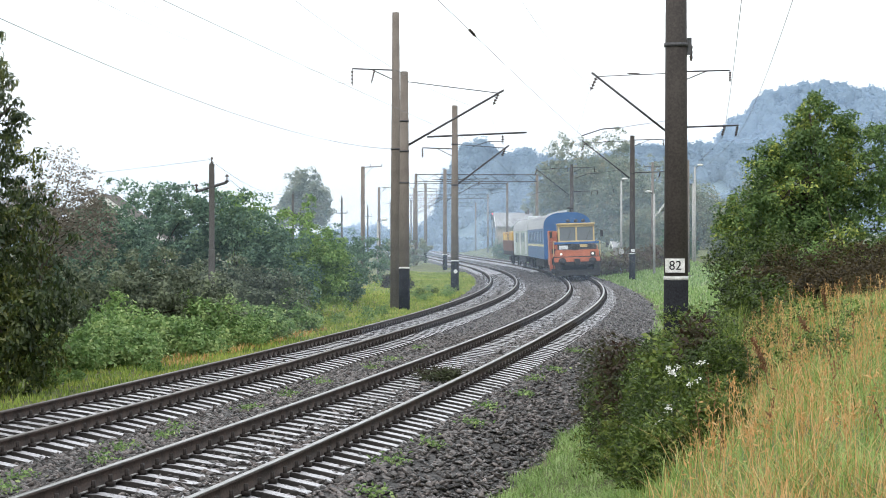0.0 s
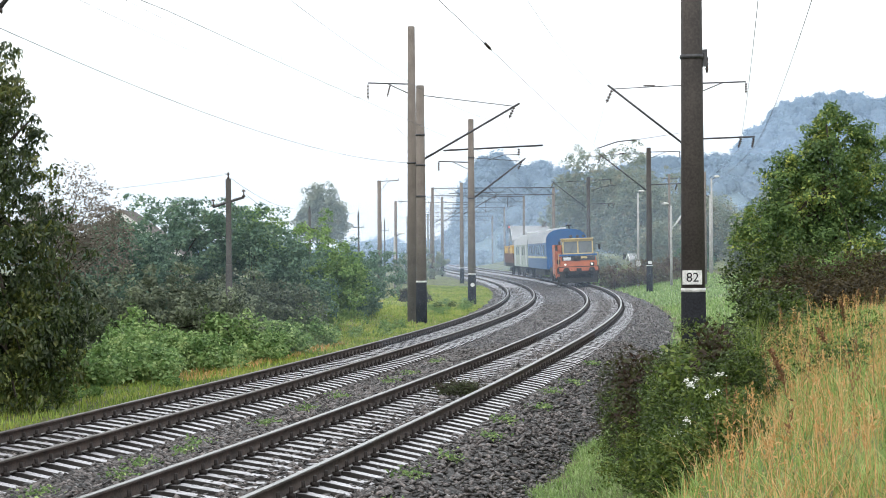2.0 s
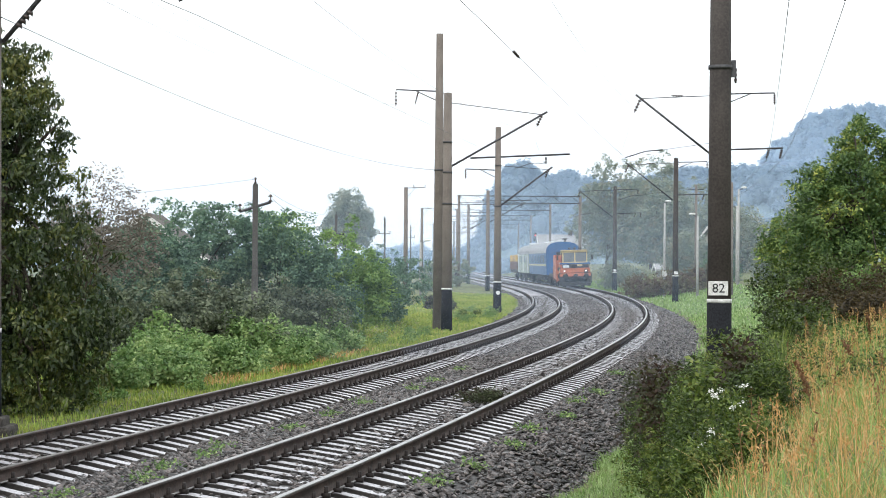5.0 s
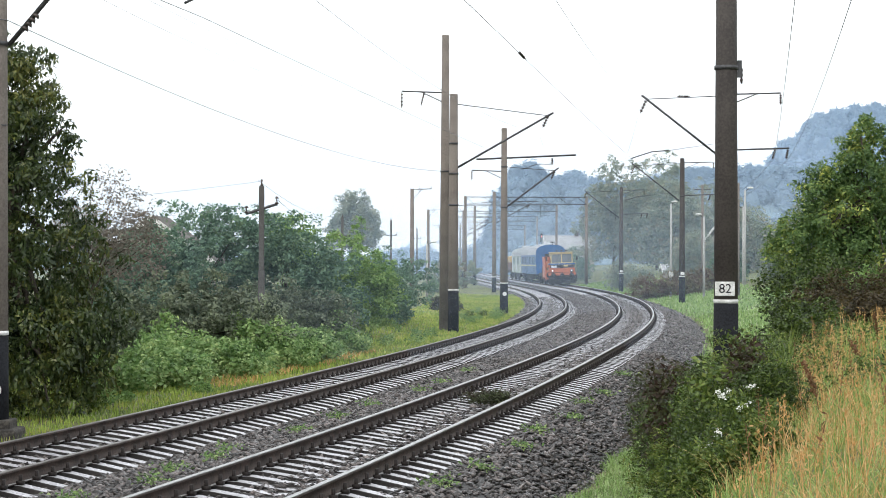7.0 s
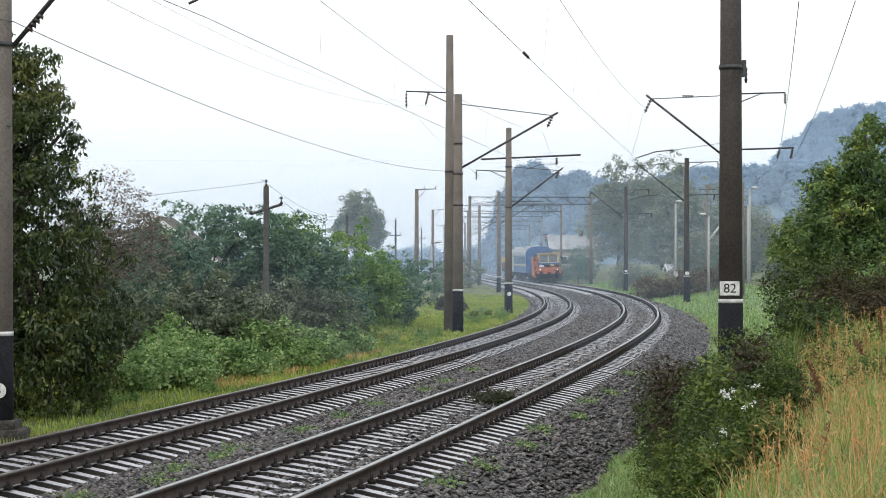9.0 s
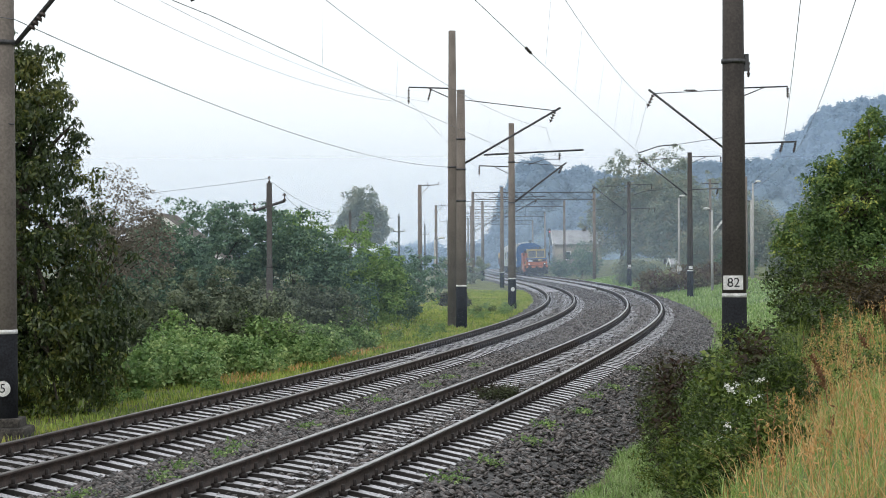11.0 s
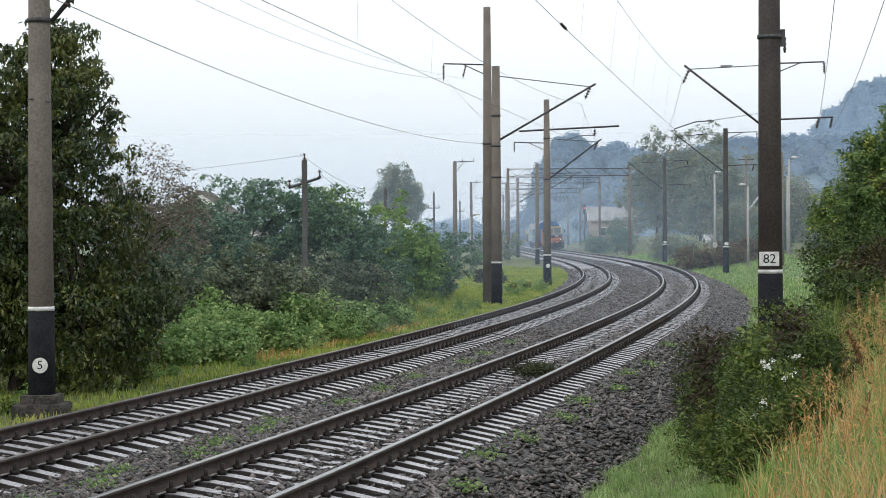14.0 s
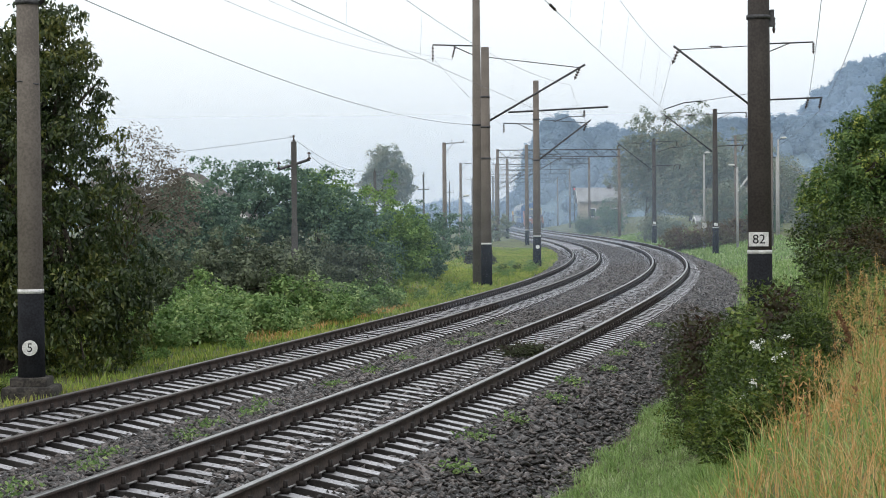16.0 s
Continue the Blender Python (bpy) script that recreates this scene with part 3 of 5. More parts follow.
    far = np.stack([x[290:], y[290:], zz[290:] - 0.1], 1)
    rest = put("far_sleepers", unit_boxes("far_sleepers", far, a[290:] - np.pi / 2, np.array([2.7, 0.22, 0.2]), M["sleeper"]), t)
    tagged(rest, "row of distant concrete sleepers", kind="stuff")
    # fastenings: dark clip blocks with bolts beside each rail foot, and a pale pad between
    n = 330
    at, pads, ang, pang = [], [], [], []
    for k, raised in ((-GAUGE / 2, 0), (GAUGE / 2, 1)):
        zr = -drop - 0.135 + raised * cant(ss[:n])
        for e in (-0.105, 0.105):
            px, py = on_line(ss[:n], so[:n] + k + e)
            at.append(np.stack([px, py, zr], 1))
            ang.append(a[:n] - np.pi / 2)
            qx, qy = on_line(ss[:n] + pitch / 2, so[:n] + k + e * 0.72)
            pads.append(np.stack([qx, qy, zr - 0.025], 1))
            pang.append(a[:n] - np.pi / 2)
    seats = np.concatenate(at)
    c = put("rail_bolts", unit_boxes("rail_bolts", seats + np.array([0, 0, 0.012]), np.concatenate(ang), np.array([0.036, 0.04, 0.115]), M["clip"]), t)
    tagged(c, "dark iron bolts that hold the rail", kind="stuff")
    c = put("rail_clips", unit_boxes("rail_clips", seats - np.array([0, 0, 0.025]), np.concatenate(ang), np.array([0.085, 0.085, 0.05]), M["clip"]), t)
    tagged(c, "dark iron rail clips", kind="stuff")
    c = put("rail_foot_edges", unit_boxes("rail_foot_edges", np.concatenate(pads), np.concatenate(pang), np.array([0.02, 0.30, 0.014]), M["clipend"]), t)
    tagged(c, "pale worn edges of the rail foot", kind="stuff")
    return t


build_ground()
build_bed()
build_track("near_track", lambda s: 0 * s, 0.0, "curved railway track with wet concrete sleepers in ballast", "railtop")
build_track("far_track", lambda s: -np.interp(s, S, APART), LEFT_DROP, "second curved railway track with concrete sleepers", "railtop_dull")

# ---------------------------------------------------------------- masts and wires


def insulator(parent, at, d, length=0.5, r=0.07, discs=4, label="string of brown disc insulators"):
    """A string of discs along d from at."""
    d = Vector(d).normalized()
    a = Vector(at)
    bm = rods((a, a + d * length, 0.018), seg=8)
    for i in range(discs):
        p = a + d * (length * (0.18 + 0.64 * i / max(1, discs - 1)))
        rod(bm, p - d * 0.03, p + d * 0.03, r, r * 0.5, seg=10)
    return part("insulator", bm, M["porcelain"], parent, label, True)


def mast(at, height, r0, r1, dark=False, ring=1.45, plate=None, label="", bands=(), foundation=False, coat=True, extra_ring=True):
    """Tapered round concrete mast, with a black coat at its foot, a white ring and steel bands."""
    t = thing("catenary_mast", at, label, "mast", "overhead line masts")
    rr = lambda z: r0 + (r1 - r0) * z / height
    m = M["pole_dark"] if dark else M["pole"]
    bm = bmesh.new()
    rod(bm, (0, 0, -0.5), (0, 0, height), rr(-0.5), r1, seg=28)
    part("shaft", bm, m, t, "", True)
    if coat:
        part("base_coat", rods((((0, 0, -0.3)), (0, 0, ring - 0.03), rr(-0.3) + 0.004, rr(ring) + 0.004), seg=28), M["black"], t, "black painted foot", True)
        part("ring", rods(((0, 0, ring - 0.035), (0, 0, ring + 0.035), rr(ring) + 0.007, rr(ring) + 0.007), seg=28), M["white"], t, "white painted ring", True)
    for z in bands:
        part("band", rods(((0, 0, z - 0.035), (0, 0, z + 0.035), rr(z) + 0.024, rr(z) + 0.024), seg=28), M["steel"], t, "dark steel clamp band", True)
    if foundation:
        b = boxes((-0.42, 0.42, -0.42, 0.42, -0.6, -0.12), bevel=0.06)
        box(b, -0.3, 0.3, -0.3, 0.3, -0.14, 0.02, 0.03)
        part("foundation", b, M["foundation"], t, "cracked mossy concrete foundation block")
    return t


def arm(parent, name, a, b, r=0.03, label=""):
    return part(name, rods((a, b, r), seg=8), M["steel"], parent, label, True)


def left_arm_set(t, foot, tip, tie_z, ins_len=0.5, label="inclined steel cantilever tube"):
    """Inclined cantilever with its tie rod, and insulator string."""
    f, p = Vector(foot), Vector(tip)
    arm(t, "cantilever", f, p + (p - f).normalized() * 0.25, 0.045, label)
    arm(t, "tie_rod", (0, 0, tie_z), p, 0.018)
    insulator(t, p, (-0.45, 0, -1), ins_len, 0.09)


def feeder_bracket(t, z, reach, side, drop=0.45):
    """Horizontal bracket with a strut and a hanging insulator, on the side away from the track."""
    b = rods(((0, 0, z), (side * reach, 0, z + 0.06), 0.03), ((0, 0, z - 0.45), (side * reach * 0.55, 0, z + 0.02), 0.022), seg=8)
    part("bracket", b, M["steel"], t, "horizontal steel feeder bracket", True)
    insulator(t, (side * reach, 0, z + 0.04), (0, 0, -1), drop, 0.07)


# mast beside the far track, close by, numbered
m5 = mast((-6.93, 32, -0.21), 9.6, 0.215, 0.15, label="grey concrete mast with black foot and round number sign", ring=1.41, bands=(6.08,), foundation=True)
part("wire_loop", rods(((-0.19, -0.04, 4.82), (0.19, -0.08, 4.76), 0.012), ((-0.19, -0.04, 4.80), (-0.1, -0.17, 4.80), 0.012), ((-0.1, -0.17, 4.80), (0.19, -0.12, 4.75), 0.012)), M["steel"], m5)
sign = part("number_disc", rods(((0.02, -0.212, 0.5), (0.02, -0.222, 0.5), 0.125), seg=28), M["white"], m5, "round white number disc")
words("5", 0.2, M["black"], sign, pose(0.02, -0.224, 0.5, 90, 0, 0))
arm(m5, "cantilever", (0.2, 0, 6.06), (2.4, 0, 8.7), 0.04, "inclined steel cantilever tube")
insulator(m5, (0.42, 0, 6.28), (0.64, 0, 0.77), 0.42, 0.075)
arm(m5, "tie_rod", (0, 0, 9.2), (2.3, 0, 8.6), 0.018)
part("steady_arm", rods(((3.03, 0, 6.75), (3.45, 0, 6.95), 0.022), ((3.45, 0, 6.95), (4.1, 0, 7.02), 0.022), ((4.1, 0, 7.02), (2.4, 0, 8.66), 0.012)), M["steel"], m5)
insulator(m5, (2.4, 0, 8.66), (0, 0, -1), 0.5)

# mast on the bank beside the near track
m82 = mast((5.34, 35, 0.1), 9.6, 0.222, 0.17, dark=True, label="dark brown concrete mast with white number plate", ring=1.58, bands=(5.72,))
plate = part("number_plate", boxes((-0.23, 0.12, -0.246, -0.232, 1.68, 1.93), bevel=0.006), M["white"], m82, "white number plate")
words("82", 0.23, M["black"], plate, pose(-0.05, -0.248, 1.80, 90, 0, 0))
box_plate = boxes((0.2, 0.27, -0.05, 0.05, 5.55, 5.85))
part("bracket", box_plate, M["steel"], m82)
insulator(m82, (0.27, 0, 5.72), (0, 0, -1), 0.28, 0.035, 3)
left_arm_set(m82, (-0.15, 0, 7.3), (-3.9, 0, 9.0), 9.3)
feeder_bracket(m82, 9.1, 2.2, 1)
arm(m82, "bracket", (0.1, 0, 7.4), (2.3, 0, 7.4), 0.03)
for x in (1.21, 2.21):
    insulator(m82, (x, 0, 7.4), (0, 0, -1), 0.48, 0.07)

# masts further along the near track
NEAR_MASTS = [((11.95, 78, -0.3), 9.4), ((17.33, 133, -0.25), 9.6), ((18.1, 182, -0.35), 9.6)]
for (x, y, z), h in NEAR_MASTS:
    t = mast((x, y, z), h, 0.21, 0.15, dark=True, label="dark concrete mast with steel arms over both sides", ring=1.65, bands=(7.05,))
    left_arm_set(t, (-0.2, 0, 6.75), (-3.2, 0, 9.1), 9.25, 0.62)
    insulator(t, (-1.5, 0, 9.22), (-1, 0, 0.0), 0.5, 0.05, 4)
    feeder_bracket(t, 9.3, 2.1, 1)
    arm(t, "bracket", (0.1, 0, 7.1), (2.45, 0, 7.18), 0.035, "lower steel bracket")
    insulator(t, (1.9, 0, 7.15), (-0.3, 0, -1), 0.42, 0.07)
    insulator(t, (2.4, 0, 7.15), (-0.2, 0, -1), 0.42, 0.07)
    b = rods(((-3.79, 0, 6.76), (-3.0, 0, 7.02), 0.022), ((-3.0, 0, 7.02), (-2.3, 0, 7.08), 0.022), ((-2.3, 0, 7.08), (-0.15, 0, 7.4), 0.01))
    part("steady_arm", b, M["steel"], t)
    part("number_plate", boxes((-0.13, 0.13, -0.25, -0.235, 1.75, 1.95)), M["white"], t, "small white number plate")

# the pair on the far track's side
ma = mast((1.19, 82, -0.29), 9.6, 0.225, 0.165, label="grey concrete mast with a long inclined cantilever", ring=1.47, bands=(5.0, 6.3, 7.55))
left_arm_set(ma, (0.15, 0, 6.55), (3.92, 0, 8.72), 9.2, 0.55)
m2 = mast((0.86, 84, -0.31), 12.3, 0.24, 0.15, label="tall grey concrete mast beside a shorter one", coat=False, bands=(6.5,))
feeder_bracket(m2, 9.85, 1.85, -1, 0.7)
insulator(m2, (-0.9, 0, 9.85), (-0.25, 0, -1), 0.55, 0.06)
mb = mast((4.29, 107, -0.1), 9.7, 0.22, 0.15, label="grey concrete mast with black foot and round sign", ring=1.3, bands=(5.4, 7.6))
left_arm_set(mb, (0.1, 0, 5.4), (2.75, 0, 7.4), 7.6, 0.5)
arm(mb, "crossbar", (-1.5, 0, 8.0), (3.9, 0, 8.25), 0.05, "long horizontal steel crossbar")
insulator(mb, (2.6, 0, 8.1), (0, 0, -1), 0.4, 0.09)
part("steady_arm", rods(((0.9, 0, 7.45), (1.8, 0, 7.75), 0.02), ((1.8, 0, 7.75), (2.6, 0, 7.75), 0.02)), M["steel"], mb)
part("number_disc", rods(((0.03, -0.218, 0.72), (0.03, -0.228, 0.72), 0.11), seg=20), M["white"], mb, "round white number disc")
feeder_bracket(mb, 7.35, 1.75, -1, 0.5)

FAR_MASTS = [((6.6, 188, -0.6), 9.6, 1), ((6.15, 243, -0.4), 9.6, 1), ((6.0, 300, -0.4), 9.6, 1), ((6.3, 350, -0.4), 9.6, 1), ((5.2, 265, -0.4), 9.6, 1), ((8.4, 420, -0.4), 9.6, 1)]
for (x, y, z), h, side in FAR_MASTS:
    t = mast((x, y, z), h, 0.21, 0.15, label="distant grey concrete mast with white ring", ring=1.5)
    left_arm_set(t, (0.15 * side, 0, 6.6), (3.3 * side, 0, 8.4), 9.1, 0.5)
    arm(t, "crossbar", (-1.2, 0, 8.6), (4.2, 0, 8.7), 0.04)

for x, y, z0, h, reach in ((-0.9, 140, -0.4, 7.9, 1.35), (0.35, 200, -0.4, 8.0, 1.4), (2.6, 300, -0.4, 8.2, -1.4)):
    t = mast((x, y, z0), h, 0.17, 0.13, label="plain concrete line post with a bracket", coat=False)
    b = rods(((0, 0, h - 0.05), (reach, 0, h), 0.03), ((0, 0, h - 0.8), (reach * 0.5, 0, h - 0.05), 0.025))
    part("bracket", b, M["steel"], t)
    insulator(t, (reach, 0, h), (0, 0, 1), 0.2, 0.05, 2)
    insulator(t, (reach * 0.4, 0, h), (0, 0, 1), 0.2, 0.05, 2)


def gantry(y, x0, x1, z):
    """Lattice beam across the tracks on two posts."""
    t = thing("lattice_gantry", (x0, y, 0), "steel lattice gantry spanning the tracks", "gantry", "gantries")
    w = x1 - x0
    n = int(w / 1.0)
    chords = [((0, dy, zz), (w, dy, zz), 0.04) for dy in (-0.3, 0.3) for zz in (z, z + 0.8)]
    web = []
    for i in range(n):
        a, b = w * i / n, w * (i + 1) / n
        for dy in (-0.3, 0.3):
            web.append(((a, dy, z if i % 2 else z + 0.8), (b, dy, z + 0.8 if i % 2 else z), 0.018))
    for r in chords:
        part("chord", rods(r, seg=6), M["steel"], t)
    for r in web:
        part("diagonal", rods(r, seg=4), M["steel"], t)
    for x in (0, w):
        part("post", rods(((x, 0, -1.0), (x, 0, z + 0.9), 0.2, 0.16), seg=14), M["pole"], t, "", True)
    for x in (w * 0.3, w * 0.62):
        part("hanger", rods(((x, 0, z), (x, 0, z - 1.4), 0.03), ((x, 0, z - 1.4), (x + 0.9, 0, z - 1.2), 0.025)), M["steel"], t)


gantry(225, 4.6, 18.4, 8.9)
gantry(285, 4.4, 19.0, 9.6)
gantry(345, 3.0, 19.6, 9.4)
gantry(395, 3.0, 20.0, 8.8)


def sagged(a, b, sag, n=24):
    a, b = np.array(a, float), np.array(b, float)
    t = np.linspace(0, 1, n)[:, None]
    p = a + (b - a) * t
    p[:, 2] -= sag * 4 * t[:, 0] * (1 - t[:, 0])
    return p


def wire(name, runs, r, label, droppers=()):
    t = thing(name, (0, 0, 0), label, "overhead wire", "overhead wires")
    for p in runs:
        put("strand", tubes("strand", [(p, r)], M["wire"], 5), t)
    for p in droppers:
        put("dropper", tubes("dropper", [(p, 0.0022)], M["wire"], 4), t)
    return t


def catenary(supports, label):
    """Contact wire, messenger wire above it, and droppers, from support to support: x, y, the two heights and the messenger's sag towards the next one."""
    top, low, drops = [], [], []
    for (x0, y0, c0, m0, xm0, sag), (x1, y1, c1, m1, xm1, _) in zip(supports, supports[1:]):
        p = sagged((xm0, y0, m0), (xm1, y1, m1), sag, 25)
        q = sagged((x0, y0, c0), (x1, y1, c1), 0.04, 25)
        top.append(p)
        low.append(q)
        for k in (4, 8, 12, 16, 20):
            drops.append(np.array([p[k], q[k]]))
    wire("messenger_wire", top, 0.0065, label + ", upper carrying wire", drops)
    wire("contact_wire", low, 0.0065, label + ", lower contact wire")


def over_line(arcs, offset):
    rows = []
    for a in arcs:
        x, y = on_line(a, offset(a))
        rows.append((float(x), float(y), 6.4, 8.4, float(x), 0.6))
    return rows


catenary([(-6.0, -12, 6.45, 8.5, -6.0, 0.4), (1.27, 35, 6.45, 8.5, 1.4, 0.38), (8.16, 78, 6.455, 8.46, 8.49, 0.5)] + over_line((134, 183, 234, 290, 350), lambda a: 0.0), "thin dark overhead wire above the near track")
catenary([(-11.5, -12, 6.3, 8.1, -11.5, 0.4), (-3.58, 32, 6.3, 8.1, -3.6, 0.65), (4.5, 82, 6.2, 7.72, 4.72, 0.2), (7.0, 107, 6.2, 7.4, 7.0, 0.5)] + over_line((188, 243, 300, 350), lambda a: -float(np.interp(a, S, APART))), "thin dark overhead wire above the far track")
wire("feeder_cable", [sagged((-6.75, 32, 6.25), (0.8, 84, 6.2), 0.55), sagged((-12, 0, 6.2), (-6.75, 32, 6.25), 0.5)], 0.008, "sagging dark cable between two masts")
wire("feeder_wire", [sagged((7.55, 35, 7.0), (14.3, 78, 6.4), 0.35), sagged((14.3, 78, 6.4), (19.6, 133, 6.5), 0.6)], 0.008, "thin dark feeder wire on the bank side")
wire("feeder_wire", [sagged((6.55, 35, 7.0), (13.75, 78, 6.4), 0.35), sagged((13.75, 78, 6.4), (19.0, 133, 6.5), 0.6)], 0.008, "thin dark feeder wire on the bank side")
wire("feeder_wire", [sagged((-9.5, 32, 9.0), (-0.9, 84, 8.95), 0.9), sagged((-0.9, 84, 8.95), (2.7, 107, 7.0), 0.2)], 0.006, "thin dark feeder wire over the bushes")
wire("feeder_wire", [sagged((-8.7, 32, 9.0), (-0.04, 84, 8.95), 0.75)], 0.005, "thin dark feeder wire over the bushes")

# insulators let into the wires near the second mast pair
for x, y, z in ((1.83, 38.5, 6.45),):
    t = thing("wire_insulator", (x, y, z), "small dark insulator let into an overhead wire", "insulator")
    insulator(t, (0, 0, 0), (0.4, 0.8, -0.3), 0.3, 0.035, 3)


def telegraph_pole(at, h, arm_z, lean):
    t = thing("telegraph_pole", at, "old grey concrete telegraph pole with tilted crossarm", "pole", "telegraph poles", rz=0)
    part("shaft", boxes((-0.095, 0.095, -0.09, 0.09, -0.5, h * 0.5), (-0.08, 0.08, -0.075, 0.075, h * 0.5, h), bevel=0.02), M["pole_grey"], t)
    part("crossarm", rods(((-0.48, 0, arm_z - lean), (0.48, 0, arm_z + lean), 0.042)), M["steel"], t, "dark steel crossarm")
    for x in (-0.46, 0.46):
        insulator(t, (x, 0, arm_z + lean * x / 0.48), (0, 0, 1), 0.24, 0.07, 2)
    insulator(t, (0, 0, h), (0, 0, 1), 0.2, 0.05, 2)
    return t


telegraph_pole((-4.95, 60, -0.5), 5.15, 4.45, 0.15)
telegraph_pole((-5.0, 120, -0.4), 5.45, 4.3, 0.0)
telegraph_pole((-2.9, 170, -0.4), 6.3, 5.0, 0.0)
telegraph_pole((-0.9, 230, -0.4), 6.6, 5.4, 0.0)
wire("telegraph_wire", [sagged((-22, 75, 4.1), (-5.0, 60, 4.78), 0.2), sagged((-22, 75, 3.5), (-5.4, 60, 4.0), 0.25), sagged((-5.1, 60, 4.85), (-5.0, 120, 5.2), 0.5), sagged((-4.55, 60, 4.3), (-4.6, 120, 4.1), 0.5), sagged((-5.0, 120, 5.2), (-2.9, 170, 6.0), 0.5)], 0.006, "thin sagging telegraph wire between poles")


def lamp_post(at, h, reach):
    t = thing("street_lamp", at, "pale concrete lamp post with a white lantern", "street lamp", "street lamps")
    part("post", rods(((0, 0, -0.5), (0, 0, h), 0.1, 0.07), seg=12), M["pale"], t, "", True)
    part("outreach", rods(((0, 0, h - 0.1), (reach, 0, h + 0.15), 0.035)), M["steel"], t)
    b = bmesh.new()
    bmesh.ops.create_uvsphere(b, u_segments=12, v_segments=8, radius=0.15, matrix=Matrix.Translation((reach, 0, h + 0.15)) @ Matrix.Diagonal((1.6, 0.8, 0.55, 1)))
    part("lantern", b, M["white"], t, "pale grey lantern", True)
    return t


lamp_post((0.17, 150, -0.4), 4.1, 0.5)
lamp_post((19.8, 140, 0.0), 5.6, -0.4)
lamp_post((24.2, 150, 0.0), 6.6, -1.0)
lamp_post((24.0, 148, 0.2), 7.6, 0.4)
t = mast((23.9, 170, 0), 9.0, 0.14, 0.1, label="thin dark post beside the gardens", coat=False)
part("crossarm", rods(((-0.7, 0, 8.6), (0.7, 0, 8.6), 0.04)), M["steel"], t)
t = mast((20.6, 130, 0), 7.6, 0.15, 0.12, label="pale concrete post beside the gardens", coat=False)

t = lamp_post((18.7, 150, -0.1), 6.9, 0.25)
part("meter_box", boxes((-0.16, 0.16, -0.22, -0.08, 1.3, 1.75), bevel=0.02), M["white"], t, "white meter box")

# signal
sg = thing("rail_signal", (19.5, 330, 1.2), "dark railway signal post with a red light", "signal")
part("post", rods(((0, 0, 0), (0, 0, 5.9), 0.09), seg=12), M["steel"], sg, "", True)
part("head", boxes((-0.28, 0.28, -0.2, 0.15, 4.4, 5.8), bevel=0.05), M["black"], sg, "black signal head")
part("lens", rods(((0, -0.2, 5.35), (0, -0.24, 5.35), 0.11), seg=16), M["red"], sg, "glowing red lens")
part("lens", rods(((0, -0.2, 4.85), (0, -0.24, 4.85), 0.11), seg=16), M["glass"], sg)

# ---------------------------------------------------------------- the train


def bogie(parent, y, wheels=(-0.92, 0.92), deep=0.0):
    """A wheel truck under a vehicle: side frames and four wheels."""
    b = boxes((-1.05, -0.93, y - 1.5, y + 1.5, 0.35, 0.75), (0.93, 1.05, y - 1.5, y + 1.5, 0.35, 0.75), (-1.0, 1.0, y - 0.25, y + 0.25, 0.45, 0.8), bevel=0.03)
    f = part("bogie", b, M["under"], parent, "black wheel truck")
    for w in wheels:
        part("wheelset", rods(((-0.86, y + w, 0.46), (-0.72, y + w, 0.46), 0.46), ((0.72, y + w, 0.46), (0.86, y + w, 0.46), 0.46), ((-0.8, y + w, 0.46), (0.8, y + w, 0.46), 0.08), seg=20), M["under"], f)


def buffers(parent, y, out):
    for x in (-0.88, 0.88):
        part("buffer", rods(((x, y, 1.06), (x, y + out * 0.5, 1.06), 0.1), ((x, y + out * 0.5, 1.06), (x, y + out * 0.58, 1.06), 0.22), seg=16), M["under"], parent, "", True)
    part("coupler", boxes((-0.16, 0.16, min(y, y + out * 0.6), max(y, y + out * 0.6), 0.85, 1.2), bevel=0.03), M["under"], parent, "black automatic coupler")


def shell(parent, name, y0, y1, half, z0, eave, top, material, label, seg=10):
    """Coach body: straight sides and a vaulted top, closed at both ends."""
    pts = [(-half, z0), (-half, eave)]
    for i in range(1, seg):
        w = math.pi * (1 - i / seg)
        pts.append((half * math.copysign(abs(math.cos(w)) ** 0.75, math.cos(w)), eave + (top - eave) * math.sin(w) ** 0.75))
    pts += [(half, eave), (half, z0)]
    bm = bmesh.new()
    a = [bm.verts.new((x, y0, z)) for x, z in pts]
    b = [bm.verts.new((x, y1, z)) for x, z in pts]
    for i in range(len(pts)):
        j = (i + 1) % len(pts)
        bm.faces.new((a[i], b[i], b[j], a[j]))
    bm.faces.new(a)
    bm.faces.new(b[::-1])
    bmesh.ops.recalc_face_normals(bm, faces=bm.faces)
    return part(name, bm, material, parent, label)


def vault(parent, y0, y1, half, eave, top, material, label, seg=12, lift=0.012):
    bm = bmesh.new()
    rows = []
    for y in (y0, y1):
        r = []
        for i in range(seg + 1):
            w = math.pi * (1 - i / seg)
            c, s_ = math.cos(w), max(0.0, math.sin(w))
            r.append(bm.verts.new(((half + lift) * math.copysign(abs(c) ** 0.75, c), y, eave - 0.02 + (top - eave + lift + 0.02) * s_ ** 0.75)))
        rows.append(r)
    for i in range(seg):
        bm.faces.new((rows[0][i], rows[1][i], rows[1][i + 1], rows[0][i + 1]))
    bmesh.ops.solidify(bm, geom=list(bm.faces), thickness=0.02)
    return part("roof", bm, material, parent, label, True)


def track_machine():
    """Orange track machine, seen from its cab end, which looks back along the line. Local -y is the rear."""
    t = thing("track_machine", (0, 0, 0), "orange and cream railway track machine with a glazed cab", "rail vehicle")
